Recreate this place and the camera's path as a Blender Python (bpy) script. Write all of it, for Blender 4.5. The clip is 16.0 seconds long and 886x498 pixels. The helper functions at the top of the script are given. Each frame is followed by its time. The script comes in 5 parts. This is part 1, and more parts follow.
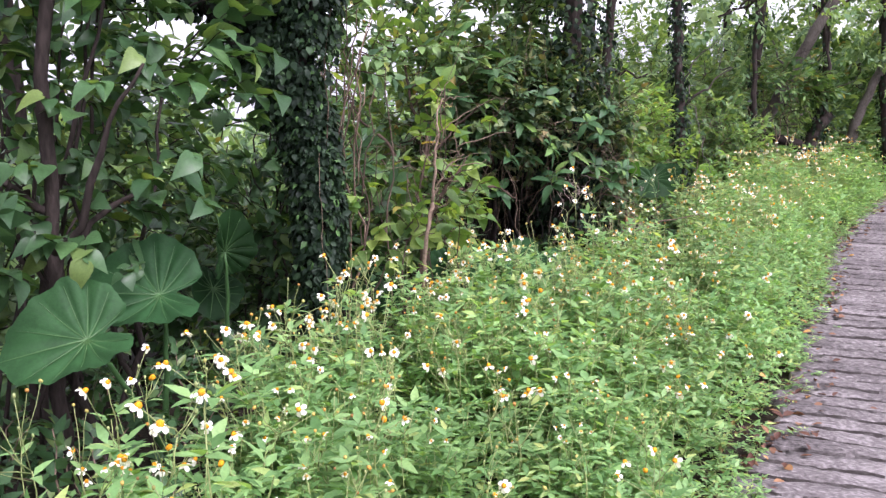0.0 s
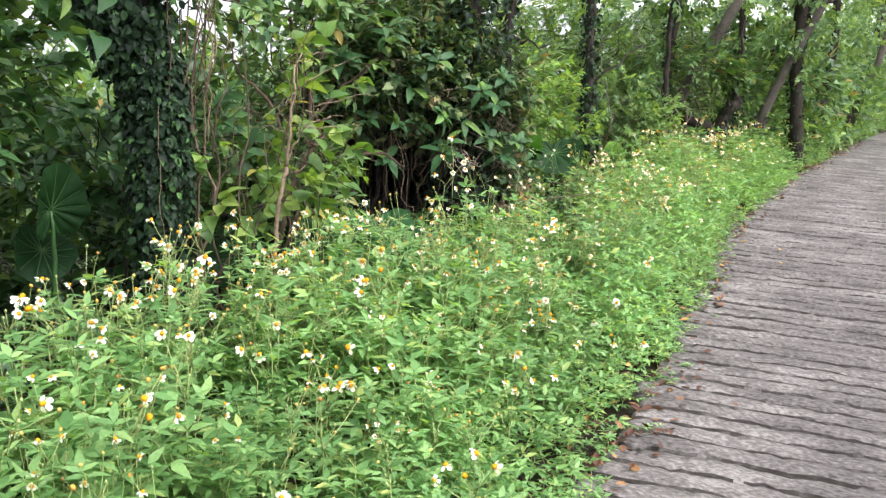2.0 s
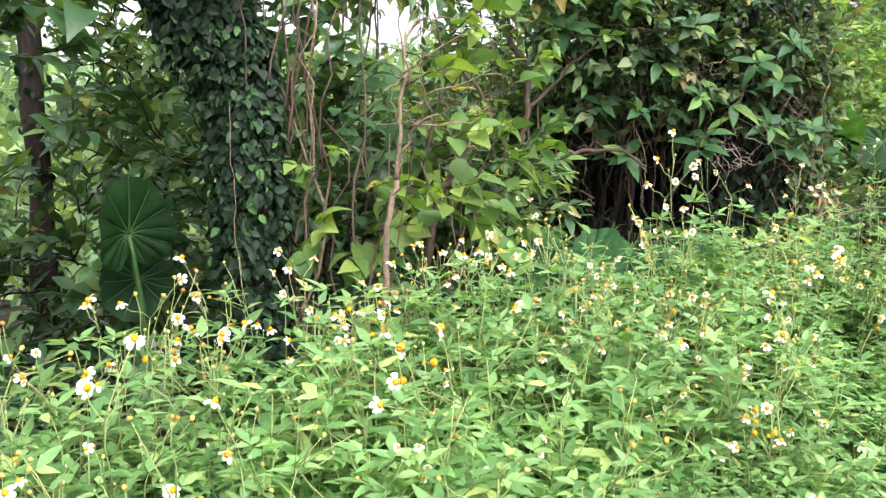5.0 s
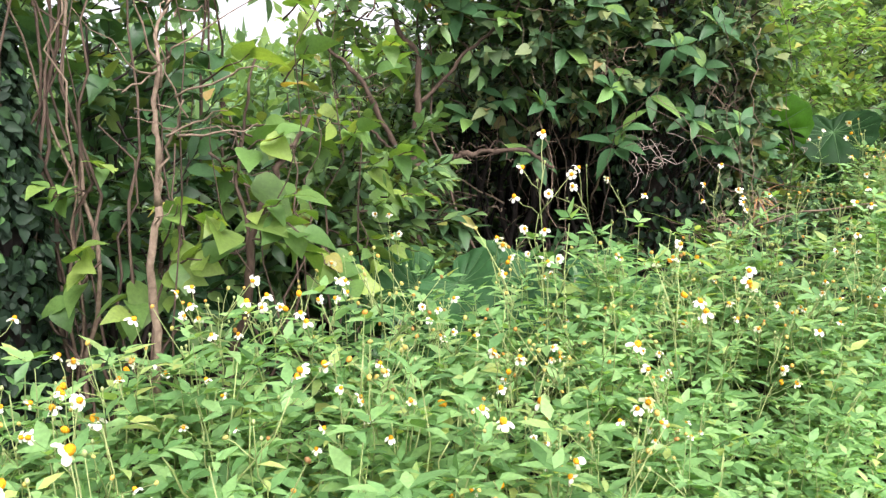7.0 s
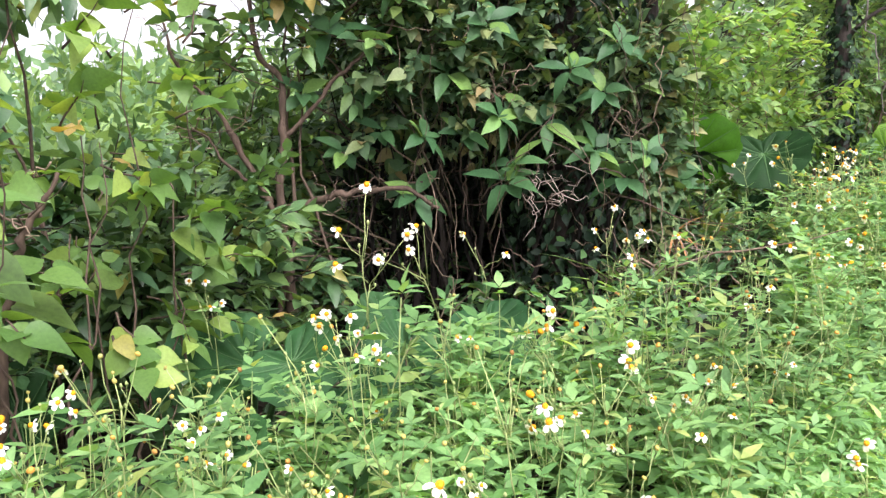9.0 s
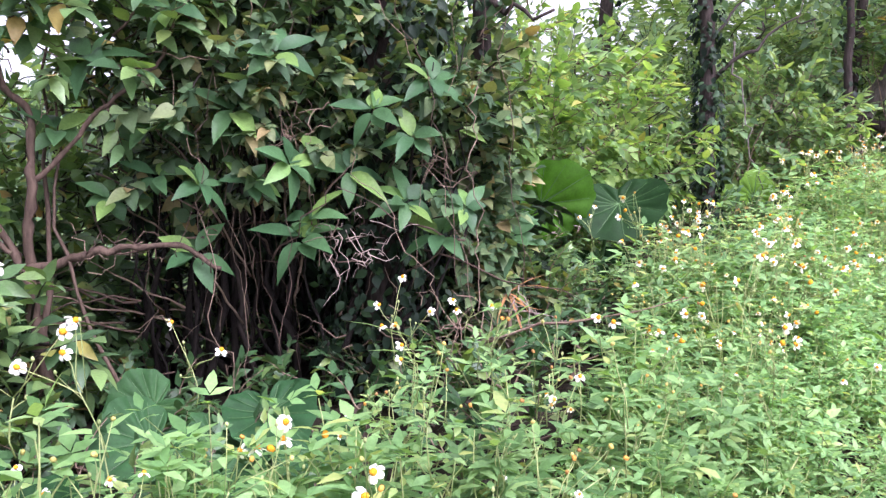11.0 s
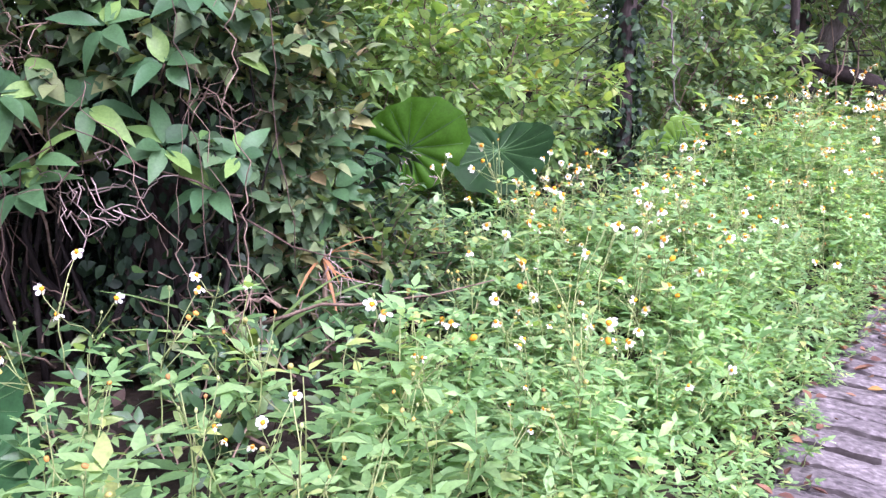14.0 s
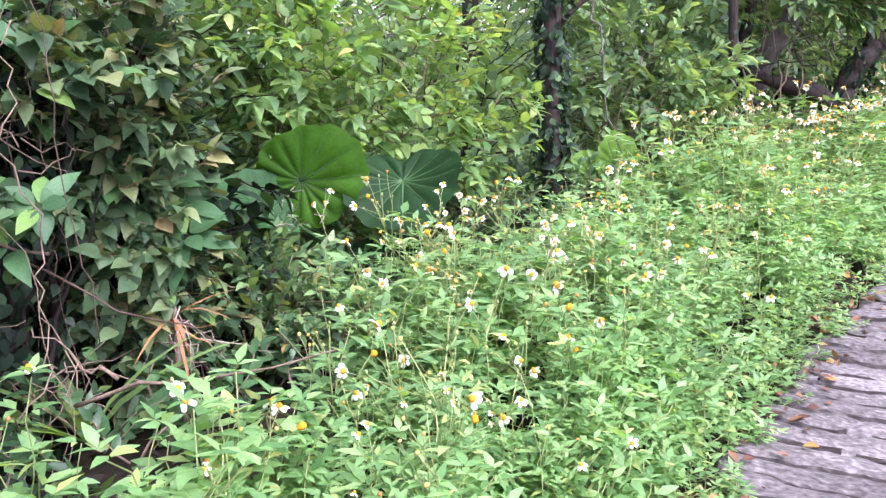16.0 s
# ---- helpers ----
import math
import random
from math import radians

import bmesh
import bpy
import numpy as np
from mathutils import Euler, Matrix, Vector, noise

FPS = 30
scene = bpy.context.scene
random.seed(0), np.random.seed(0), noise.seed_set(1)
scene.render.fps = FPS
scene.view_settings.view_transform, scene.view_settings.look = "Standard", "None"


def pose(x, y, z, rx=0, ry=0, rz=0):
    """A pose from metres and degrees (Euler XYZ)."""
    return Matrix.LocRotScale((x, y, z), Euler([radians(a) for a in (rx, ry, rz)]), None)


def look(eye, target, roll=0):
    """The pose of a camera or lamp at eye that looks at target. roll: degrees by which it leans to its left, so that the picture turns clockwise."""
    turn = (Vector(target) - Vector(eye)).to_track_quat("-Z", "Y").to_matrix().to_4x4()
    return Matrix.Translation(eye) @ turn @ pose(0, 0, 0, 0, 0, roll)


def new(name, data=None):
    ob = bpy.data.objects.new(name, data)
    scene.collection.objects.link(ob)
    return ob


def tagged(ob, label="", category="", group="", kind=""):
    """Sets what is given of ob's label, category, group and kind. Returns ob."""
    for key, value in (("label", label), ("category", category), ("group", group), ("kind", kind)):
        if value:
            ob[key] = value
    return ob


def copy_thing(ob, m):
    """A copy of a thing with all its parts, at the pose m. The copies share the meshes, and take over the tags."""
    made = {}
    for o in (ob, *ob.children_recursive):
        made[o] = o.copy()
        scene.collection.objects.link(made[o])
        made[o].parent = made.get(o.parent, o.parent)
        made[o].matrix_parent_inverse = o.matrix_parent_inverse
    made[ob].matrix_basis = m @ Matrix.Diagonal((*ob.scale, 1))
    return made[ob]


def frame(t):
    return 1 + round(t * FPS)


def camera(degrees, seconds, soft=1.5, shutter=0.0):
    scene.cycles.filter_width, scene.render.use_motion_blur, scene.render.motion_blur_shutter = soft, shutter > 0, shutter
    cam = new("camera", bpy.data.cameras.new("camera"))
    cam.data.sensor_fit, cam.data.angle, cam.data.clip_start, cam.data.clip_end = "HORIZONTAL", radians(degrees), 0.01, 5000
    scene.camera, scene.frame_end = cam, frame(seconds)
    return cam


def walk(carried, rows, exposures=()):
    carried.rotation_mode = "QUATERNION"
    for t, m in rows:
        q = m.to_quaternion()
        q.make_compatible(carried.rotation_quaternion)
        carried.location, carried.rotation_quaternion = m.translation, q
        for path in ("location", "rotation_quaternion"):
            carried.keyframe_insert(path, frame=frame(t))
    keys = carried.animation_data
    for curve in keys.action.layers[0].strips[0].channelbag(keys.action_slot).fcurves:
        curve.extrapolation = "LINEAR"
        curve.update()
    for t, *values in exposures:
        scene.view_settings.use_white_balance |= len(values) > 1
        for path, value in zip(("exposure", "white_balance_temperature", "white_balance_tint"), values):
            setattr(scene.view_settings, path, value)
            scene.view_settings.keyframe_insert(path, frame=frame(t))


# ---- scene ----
cam = camera(54.1, 16.0, soft=1.4)
METRES, EYE, TILT, LEAN, TURN = 6.4, 1.55, -8.7, 0.0, 0.0
ROWS = [
    (0.0, 0.0, 0.0, 0.0, 0.0, 0.0, -0.0),
    (0.5, 0.0017, 0.0022, 0.0, -0.85, -0.41, 0.14),
    (1.0, 0.0041, 0.0092, -0.0, -2.58, -0.61, 0.01),
    (1.5, 0.0255, 0.0263, -0.0002, -5.34, -1.96, 1.19),
    (2.0, 0.0592, 0.0527, 0.0061, -4.76, -2.1, -2.62),
    (2.5, 0.0767, 0.0859, 0.009, -4.61, -3.1, -2.12),
    (3.0, 0.0896, 0.1244, 0.0152, -4.33, -2.73, -1.11),
    (3.5, 0.1094, 0.1606, 0.0175, -2.61, -2.92, -0.07),
    (4.0, 0.1334, 0.2025, 0.0247, 5.89, -2.93, -2.25),
    (6.5, 0.1962, 0.3907, 0.0545, 21.71, -5.6, -1.92),
    (7.0, 0.2183, 0.4197, 0.0572, 16.27, -4.7, -1.91),
    (7.5, 0.2461, 0.4506, 0.0638, 12.81, -4.09, -4.49),
    (8.0, 0.2503, 0.4767, 0.0694, 14.99, -4.92, -0.98),
    (10.5, 0.3028, 0.6167, 0.0991, 11.33, -1.83, -2.14),
    (11.0, 0.3192, 0.6422, 0.1017, 8.23, -1.7, -1.37),
    (11.5, 0.3424, 0.6665, 0.1063, 8.14, -1.18, -3.6),
    (12.0, 0.3583, 0.6867, 0.1108, 5.61, -2.07, -2.91),
    (12.5, 0.3687, 0.7151, 0.1141, 1.93, -2.59, -2.59),
    (13.0, 0.3732, 0.7314, 0.1159, 1.86, -3.57, -1.52),
    (13.5, 0.3895, 0.7496, 0.1146, 5.7, -4.47, -1.21),
    (14.0, 0.4154, 0.7693, 0.1181, 7.13, -6.11, -3.11),
    (14.5, 0.4259, 0.7859, 0.1191, 5.12, -6.98, -1.73),
    (15.0, 0.4331, 0.8049, 0.1245, 5.09, -6.07, -2.2),
    (15.5, 0.4429, 0.8242, 0.1271, 5.68, -5.17, -1.66),
    (16.0, 0.4629, 0.8487, 0.1292, 5.18, -4.71, -1.31),
]
EXPOSED = [(0.0, 1.6, 6050, 33), (1.2, 1.6, 6100, 28), (2.0, 1.68, 6400, 13), (3.0, 1.85, 6400, 11), (4.2, 1.92, 6400, 16), (6.4, 2.0, 6450, 17), (7.2, 1.91, 6450, 18), (9.5, 1.91, 6300, 20), (11.0, 2.02, 5850, 37), (12.2, 2.12, 5650, 56), (13.8, 2.15, 5650, 50), (14.8, 2.17, 5750, 36), (16.0, 2.15, 5750, 35)]
walk(cam, [(t, pose(0, 0, EYE, TILT, LEAN, TURN) @ pose(METRES * x, METRES * y, METRES * z, 90 + pitch, roll, yaw)) for t, x, y, z, yaw, pitch, roll in ROWS], EXPOSED)

# ---- world and light: a bright overcast sky ----
world = bpy.data.worlds.new("sky")
scene.world = world
world.use_nodes = True
wn = world.node_tree.nodes
wl = world.node_tree.links
sky = wn.new("ShaderNodeTexSky")
sky.sky_type = "NISHITA"
sky.sun_disc = False
sky.sun_elevation, sky.sun_rotation = radians(55), radians(135)
sky.air_density, sky.dust_density, sky.ozone_density = 1.0, 3.0, 1.0
pale = wn.new("ShaderNodeHueSaturation")
pale.inputs["Saturation"].default_value = 0.18
wl.new(sky.outputs[0], pale.inputs["Color"])
wl.new(pale.outputs[0], wn["Background"].inputs["Color"])
wn["Background"].inputs["Strength"].default_value = 0.15
sun = new("sun", bpy.data.lights.new("sun", "SUN"))
sun.data.energy, sun.data.angle, sun.data.color = 1.5, radians(40), (1.0, 0.97, 0.92)
sun.matrix_world = look((6, -4, 12), (0, 2, 0))

# ---- materials ----
R = np.random.RandomState(7)


def nodes_of(name):
    m = bpy.data.materials.new(name)
    m.use_nodes = True
    return m, m.node_tree.nodes, m.node_tree.links


def ramp(n, stops):
    r = n.new("ShaderNodeValToRGB")
    while len(r.color_ramp.elements) < len(stops):
        r.color_ramp.elements.new(0.5)
    for e, (p, c) in zip(r.color_ramp.elements, stops):
        e.position, e.color = p, (*c, 1)
    return r


def noise_tex(n, l, scale, detail=4.0, coord="Object", rough=0.6):
    tc = n.new("ShaderNodeTexCoord")
    t = n.new("ShaderNodeTexNoise")
    t.inputs["Scale"].default_value, t.inputs["Detail"].default_value, t.inputs["Roughness"].default_value = scale, detail, rough
    l.new(tc.outputs[coord], t.inputs["Vector"])
    return t


def leaf_material(name, stops, rough=0.42, through_light=0.3, patch=2.0, obj=False, spec=0.3):
    """Living leaf: colour varies leaf by leaf and in patches, with some light passing through."""
    m, n, l = nodes_of(name)
    p = n["Principled BSDF"]
    if obj:
        src = n.new("ShaderNodeObjectInfo").outputs["Random"]
    else:
        src = n.new("ShaderNodeNewGeometry").outputs["Random Per Island"]
    c = ramp(n, stops)
    l.new(src, c.inputs[0])
    big = noise_tex(n, l, patch, 3)
    fine = noise_tex(n, l, 90, 2)
    add = n.new("ShaderNodeMath")
    add.operation = "MULTIPLY_ADD"
    l.new(fine.outputs[0], add.inputs[0])
    add.inputs[1].default_value = 0.5
    l.new(big.outputs[0], add.inputs[2])
    span = n.new("ShaderNodeMapRange")
    span.inputs["From Min"].default_value, span.inputs["From Max"].default_value = 0.45, 1.05
    span.inputs["To Min"].default_value, span.inputs["To Max"].default_value = 0.62, 1.35
    l.new(add.outputs[0], span.inputs["Value"])
    mul = n.new("ShaderNodeMix")
    mul.data_type, mul.blend_type = "RGBA", "MULTIPLY"
    mul.inputs["Factor"].default_value = 1.0
    l.new(c.outputs[0], mul.inputs["A"])
    l.new(span.outputs[0], mul.inputs["B"])
    l.new(mul.outputs["Result"], p.inputs["Base Color"])
    p.inputs["Roughness"].default_value = rough
    p.inputs["Specular IOR Level"].default_value = spec
    relief = n.new("ShaderNodeBump")
    relief.inputs["Strength"].default_value, relief.inputs["Distance"].default_value = 0.35, 0.004
    l.new(fine.outputs[0], relief.inputs["Height"])
    l.new(relief.outputs[0], p.inputs["Normal"])
    tr = n.new("ShaderNodeBsdfTranslucent")
    warm = n.new("ShaderNodeMix")
    warm.data_type, warm.blend_type = "RGBA", "MULTIPLY"
    warm.inputs["Factor"].default_value = 1.0
    warm.inputs["B"].default_value = (1.5, 1.45, 0.5, 1)
    l.new(mul.outputs["Result"], warm.inputs["A"])
    l.new(warm.outputs["Result"], tr.inputs["Color"])
    mix = n.new("ShaderNodeMixShader")
    mix.inputs[0].default_value = through_light
    l.new(p.outputs[0], mix.inputs[1])
    l.new(tr.outputs[0], mix.inputs[2])
    l.new(mix.outputs[0], n["Material Output"].inputs["Surface"])
    return m


def rough_material(name, stops, scale, rough=0.85, bump=0.4, fine=60.0, stretch=(1, 1, 1), share=0.6, turn=0.0):
    """Bark, soil, stone: two scales of mottling and a bump."""
    m, n, l = nodes_of(name)
    p = n["Principled BSDF"]
    tc = n.new("ShaderNodeTexCoord")
    mp = n.new("ShaderNodeMapping")
    mp.inputs["Scale"].default_value = stretch
    if turn:
        mp.vector_type = "TEXTURE"
        mp.inputs["Rotation"].default_value[2] = radians(turn)
    l.new(tc.outputs["Object"], mp.inputs["Vector"])
    a, b = n.new("ShaderNodeTexNoise"), n.new("ShaderNodeTexNoise")
    for t, s in ((a, scale), (b, fine)):
        t.inputs["Scale"].default_value, t.inputs["Detail"].default_value = s, 6
        l.new(mp.outputs[0], t.inputs["Vector"])
    mix = n.new("ShaderNodeMath")
    mix.operation = "MULTIPLY_ADD"
    mix.inputs[1].default_value = share
    l.new(b.outputs[0], mix.inputs[0])
    half = n.new("ShaderNodeMath")
    half.operation = "MULTIPLY"
    half.inputs[1].default_value = 1.1 - share
    l.new(a.outputs[0], half.inputs[0])
    l.new(half.outputs[0], mix.inputs[2])
    c = ramp(n, stops)
    l.new(mix.outputs[0], c.inputs[0])
    l.new(c.outputs[0], p.inputs["Base Color"])
    bm = n.new("ShaderNodeBump")
    bm.inputs["Strength"].default_value, bm.inputs["Distance"].default_value = bump, 0.02
    l.new(mix.outputs[0], bm.inputs["Height"])
    l.new(bm.outputs[0], p.inputs["Normal"])
    p.inputs["Roughness"].default_value = rough
    p.inputs["Specular IOR Level"].default_value = 0.12
    return m


HERB = leaf_material("herb_leaf", [(0.0, (0.082, 0.185, 0.06)), (0.45, (0.16, 0.308, 0.113)), (0.9, (0.25, 0.415, 0.158)), (1.0, (0.37, 0.43, 0.14))], 0.42, 0.42, 1.3)
HERB_STEM = leaf_material("herb_stem", [(0.0, (0.16, 0.22, 0.07)), (1.0, (0.33, 0.38, 0.15))], 0.5, 0.1)
SHRUB = leaf_material("shrub_leaf", [(0.0, (0.038, 0.085, 0.038)), (0.5, (0.094, 0.178, 0.07)), (0.93, (0.155, 0.255, 0.085)), (0.965, (0.24, 0.28, 0.07)), (1.0, (0.3, 0.2, 0.07))], 0.33, 0.3, 1.5)
LIME = leaf_material("lime_leaf", [(0.0, (0.09, 0.185, 0.062)), (0.6, (0.185, 0.32, 0.1)), (0.97, (0.3, 0.43, 0.14)), (1.0, (0.36, 0.33, 0.09))], 0.42, 0.42, 1.5)
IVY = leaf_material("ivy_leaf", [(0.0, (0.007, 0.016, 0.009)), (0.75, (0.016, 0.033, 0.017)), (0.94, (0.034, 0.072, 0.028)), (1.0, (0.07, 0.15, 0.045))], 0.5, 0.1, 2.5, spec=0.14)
HEART = leaf_material("heart_leaf", [(0.0, (0.03, 0.075, 0.03)), (0.8, (0.055, 0.125, 0.045)), (1.0, (0.15, 0.22, 0.06))], 0.36, 0.3, 1.5)
WOODS = leaf_material("woods_leaf", [(0.0, (0.07, 0.14, 0.065)), (0.5, (0.14, 0.24, 0.11)), (1.0, (0.25, 0.36, 0.14))], 0.42, 0.42, 0.6)
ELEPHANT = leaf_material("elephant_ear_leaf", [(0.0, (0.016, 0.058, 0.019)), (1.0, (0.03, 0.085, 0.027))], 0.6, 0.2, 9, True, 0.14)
# Next two: back-lit and shaded copies of the leaf, light put into base colour.
ELEPHANT_LIT = leaf_material("elephant_ear_lit_leaf", [(0.0, (0.045, 0.135, 0.012)), (1.0, (0.06, 0.16, 0.016))], 0.55, 0.5, 9, True, 0.1)
ELEPHANT_SHADED = leaf_material("elephant_ear_shaded_leaf", [(0.0, (0.008, 0.029, 0.009)), (1.0, (0.011, 0.036, 0.01))], 0.6, 0.15, 9, True, 0.1)
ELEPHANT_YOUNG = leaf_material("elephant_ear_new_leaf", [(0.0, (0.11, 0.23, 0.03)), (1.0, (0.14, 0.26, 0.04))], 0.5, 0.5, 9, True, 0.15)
CLIMBER = leaf_material("climber_leaf", [(0.0, (0.065, 0.14, 0.038)), (0.6, (0.13, 0.235, 0.058)), (0.95, (0.25, 0.34, 0.08)), (1.0, (0.36, 0.27, 0.06))], 0.45, 0.42, 2)
VINE = leaf_material("vine_leaf", [(0.0, (0.028, 0.06, 0.028)), (0.5, (0.07, 0.13, 0.055)), (0.8, (0.11, 0.165, 0.07)), (0.94, (0.17, 0.2, 0.08)), (1.0, (0.23, 0.18, 0.08))], 0.48, 0.25, 2.5, spec=0.2)
WHORL = leaf_material("whorled_leaf", [(0.0, (0.03, 0.08, 0.034)), (0.75, (0.058, 0.135, 0.052)), (0.93, (0.12, 0.23, 0.065)), (1.0, (0.24, 0.36, 0.07))], 0.42, 0.28, 3, spec=0.2)
RIB = leaf_material("elephant_ear_rib", [(0.0, (0.04, 0.1, 0.033)), (1.0, (0.055, 0.12, 0.038))], 0.4, 0.1, 6, True)
DEAD = leaf_material("dead_leaf", [(0.0, (0.045, 0.02, 0.015)), (0.5, (0.1, 0.045, 0.027)), (0.88, (0.19, 0.1, 0.055)), (1.0, (0.36, 0.2, 0.06))], 0.7, 0.1, 3)
# Darker version of the dead leaf colours, for litter under the bushes.
DARK_LITTER = leaf_material("dark_litter_leaf", [(0.0, (0.014, 0.01, 0.008)), (0.7, (0.035, 0.024, 0.017)), (1.0, (0.08, 0.055, 0.035))], 0.8, 0.05, 3)
STRAW = leaf_material("straw_leaf", [(0.0, (0.2, 0.085, 0.035)), (1.0, (0.36, 0.19, 0.08))], 0.6, 0.2, 3)
PETAL = leaf_material("white_petal", [(0.0, (0.72, 0.72, 0.62)), (1.0, (0.82, 0.82, 0.76))], 0.5, 0.25, 8)
DISC = rough_material("yellow_disc", [(0.3, (0.5, 0.19, 0.008)), (0.7, (0.75, 0.36, 0.015))], 200, 0.7, 0.5, 900)
BUD = leaf_material("spent_bud", [(0.0, (0.3, 0.3, 0.09)), (0.5, (0.45, 0.36, 0.09)), (0.8, (0.5, 0.25, 0.04)), (1.0, (0.2, 0.11, 0.04))], 0.7, 0.1, 8)
BARK = rough_material("dark_bark", [(0.3, (0.01, 0.008, 0.007)), (0.7, (0.045, 0.036, 0.031))], 9, 0.9, 0.8, 50, (1, 1, 0.3))
# Bark blackened to carry the shade under the ivy and in the hollow.
SHADEBARK = rough_material("shaded_bark", [(0.3, (0.004, 0.0035, 0.003)), (0.7, (0.018, 0.015, 0.013))], 9, 0.95, 0.8, 50, (1, 1, 0.3))
BROWN = rough_material("brown_bark", [(0.3, (0.03, 0.021, 0.016)), (0.7, (0.105, 0.074, 0.055))], 12, 0.85, 0.6, 60, (1, 1, 0.3))
PALE = rough_material("pale_bark", [(0.3, (0.032, 0.027, 0.023)), (0.7, (0.13, 0.115, 0.1))], 10, 0.85, 0.6, 60, (1, 1, 0.4))
TWIG = rough_material("twig_bark", [(0.3, (0.08, 0.055, 0.04)), (0.7, (0.24, 0.18, 0.13))], 15, 0.85, 0.3)
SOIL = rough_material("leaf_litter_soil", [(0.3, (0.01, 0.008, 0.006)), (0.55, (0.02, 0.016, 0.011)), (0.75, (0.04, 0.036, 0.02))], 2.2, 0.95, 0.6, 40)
CONCRETE = rough_material("weathered_concrete", [(0.38, (0.04, 0.037, 0.036)), (0.48, (0.084, 0.077, 0.074)), (0.57, (0.124, 0.114, 0.109)), (0.7, (0.23, 0.215, 0.207))], 2.8, 0.85, 1.0, 55, (1.5, 0.8, 1), 0.6, -23.0)

# Groove dirt, with the grooves' own shade painted in as darker colour.
DIRT_SHADE = rough_material("groove_dirt_shade", [(0.4, (0.02, 0.017, 0.015)), (0.56, (0.04, 0.036, 0.033)), (0.7, (0.11, 0.102, 0.098))], 5, 0.95, 0.6, 40, (1.6, 0.8, 1), 0.45, -23.0)
SHRUB_ONE = leaf_material("shrub_single_leaf", [(0.0, (0.045, 0.11, 0.04)), (0.7, (0.09, 0.2, 0.06)), (1.0, (0.2, 0.3, 0.07))], 0.32, 0.3, 3, True)
DULL_ONE = leaf_material("dull_single_leaf", [(0.0, (0.07, 0.13, 0.035)), (0.9, (0.16, 0.24, 0.05)), (1.0, (0.36, 0.24, 0.05))], 0.5, 0.4, 12, True)
LIME_ONE = leaf_material("lime_single_leaf", [(0.0, (0.09, 0.18, 0.06)), (0.9, (0.16, 0.3, 0.085)), (1.0, (0.26, 0.37, 0.1))], 0.4, 0.42, 3, True)
HEART_ONE = leaf_material("heart_single_leaf", [(0.0, (0.045, 0.11, 0.045)), (1.0, (0.09, 0.19, 0.06))], 0.34, 0.3, 3, True)

# ---- mesh helpers ----


def unit(v):
    return v / np.maximum(np.linalg.norm(v, axis=-1, keepdims=True), 1e-9)


def frames_from(axis, up):
    """N turn matrices whose y goes along axis and whose z leans to up."""
    y = unit(axis)
    z = unit(up - (up * y).sum(-1, keepdims=True) * y)
    return np.stack([np.cross(y, z), y, z], axis=-1)


def mesh_of(name, pieces, material, smooth=True):
    """One mesh out of (verts, faces, turns, places): each template set at each place."""
    vs, loops, sizes, base = [], [], [], 0
    for v, f, m, p in pieces:
        v = np.asarray(v, float)
        if len(p) == 0:
            continue
        out = np.einsum("nij,kj->nki", m, v) + p[:, None, :]
        vs.append(out.reshape(-1, 3))
        flat = np.concatenate([np.asarray(q) for q in f])
        loops.append((flat[None, :] + (base + len(v) * np.arange(len(p)))[:, None]).ravel())
        sizes.append(np.tile([len(q) for q in f], len(p)))
        base += len(v) * len(p)
    me = bpy.data.meshes.new(name)
    if vs:
        vs, loops, sizes = np.concatenate(vs), np.concatenate(loops), np.concatenate(sizes)
        me.vertices.add(len(vs))
        me.vertices.foreach_set("co", vs.astype(np.float32).ravel())
        me.loops.add(len(loops))
        me.loops.foreach_set("vertex_index", loops.astype(np.int32))
        me.polygons.add(len(sizes))
        me.polygons.foreach_set("loop_start", np.concatenate([[0], np.cumsum(sizes)[:-1]]).astype(np.int32))
        me.polygons.foreach_set("use_smooth", np.full(len(sizes), smooth))
        me.update(calc_edges=True)
        me.validate()
    me.materials.append(material)
    return me


ONE = np.eye(3)[None]
ORIGIN = np.zeros((1, 3))


def part(name, me, parent=None, label="", at=None):
    ob = new(name, me)
    if parent is not None:
        ob.parent = parent
    if at is not None:
        ob.matrix_basis = at
    return tagged(ob, label)


def thing(name, label, category, place=(0, 0, 0), group="", kind=""):
    ob = new(name)
    ob.empty_display_size = 0.1
    ob.location = place
    return tagged(ob, label, category, group, kind)


def joined(list_of):
    """One template out of several (verts, faces)."""
    v, f, b = [], [], 0
    for a, q in list_of:
        v.append(np.asarray(a, float))
        f += [tuple(i + b for i in g) for g in q]
        b += len(a)
    return np.concatenate(v), f


def tube(points, radii, sides=6):
    """A tapered round limb along points, closed at both ends."""
    p = np.asarray(points, float)
    r = np.broadcast_to(np.asarray(radii, float), (len(p),))
    d = unit(np.gradient(p, axis=0))
    ref = np.array([0.31, 0.87, 0.2]) if abs(d[0] @ unit(np.array([0.31, 0.87, 0.2]))) < 0.9 else np.array([1.0, 0, 0])
    x = unit(np.cross(d, ref))
    y = np.cross(d, x)
    a = np.linspace(0, 2 * np.pi, sides, endpoint=False)
    v = p[:, None] + r[:, None, None] * (np.cos(a)[None, :, None] * x[:, None] + np.sin(a)[None, :, None] * y[:, None])
    f = [(i * sides + j, i * sides + (j + 1) % sides, (i + 1) * sides + (j + 1) % sides, (i + 1) * sides + j)
         for i in range(len(p) - 1) for j in range(sides)]
    f += [tuple(range(sides))[::-1], tuple(range((len(p) - 1) * sides, len(p) * sides))]
    return v.reshape(-1, 3), f


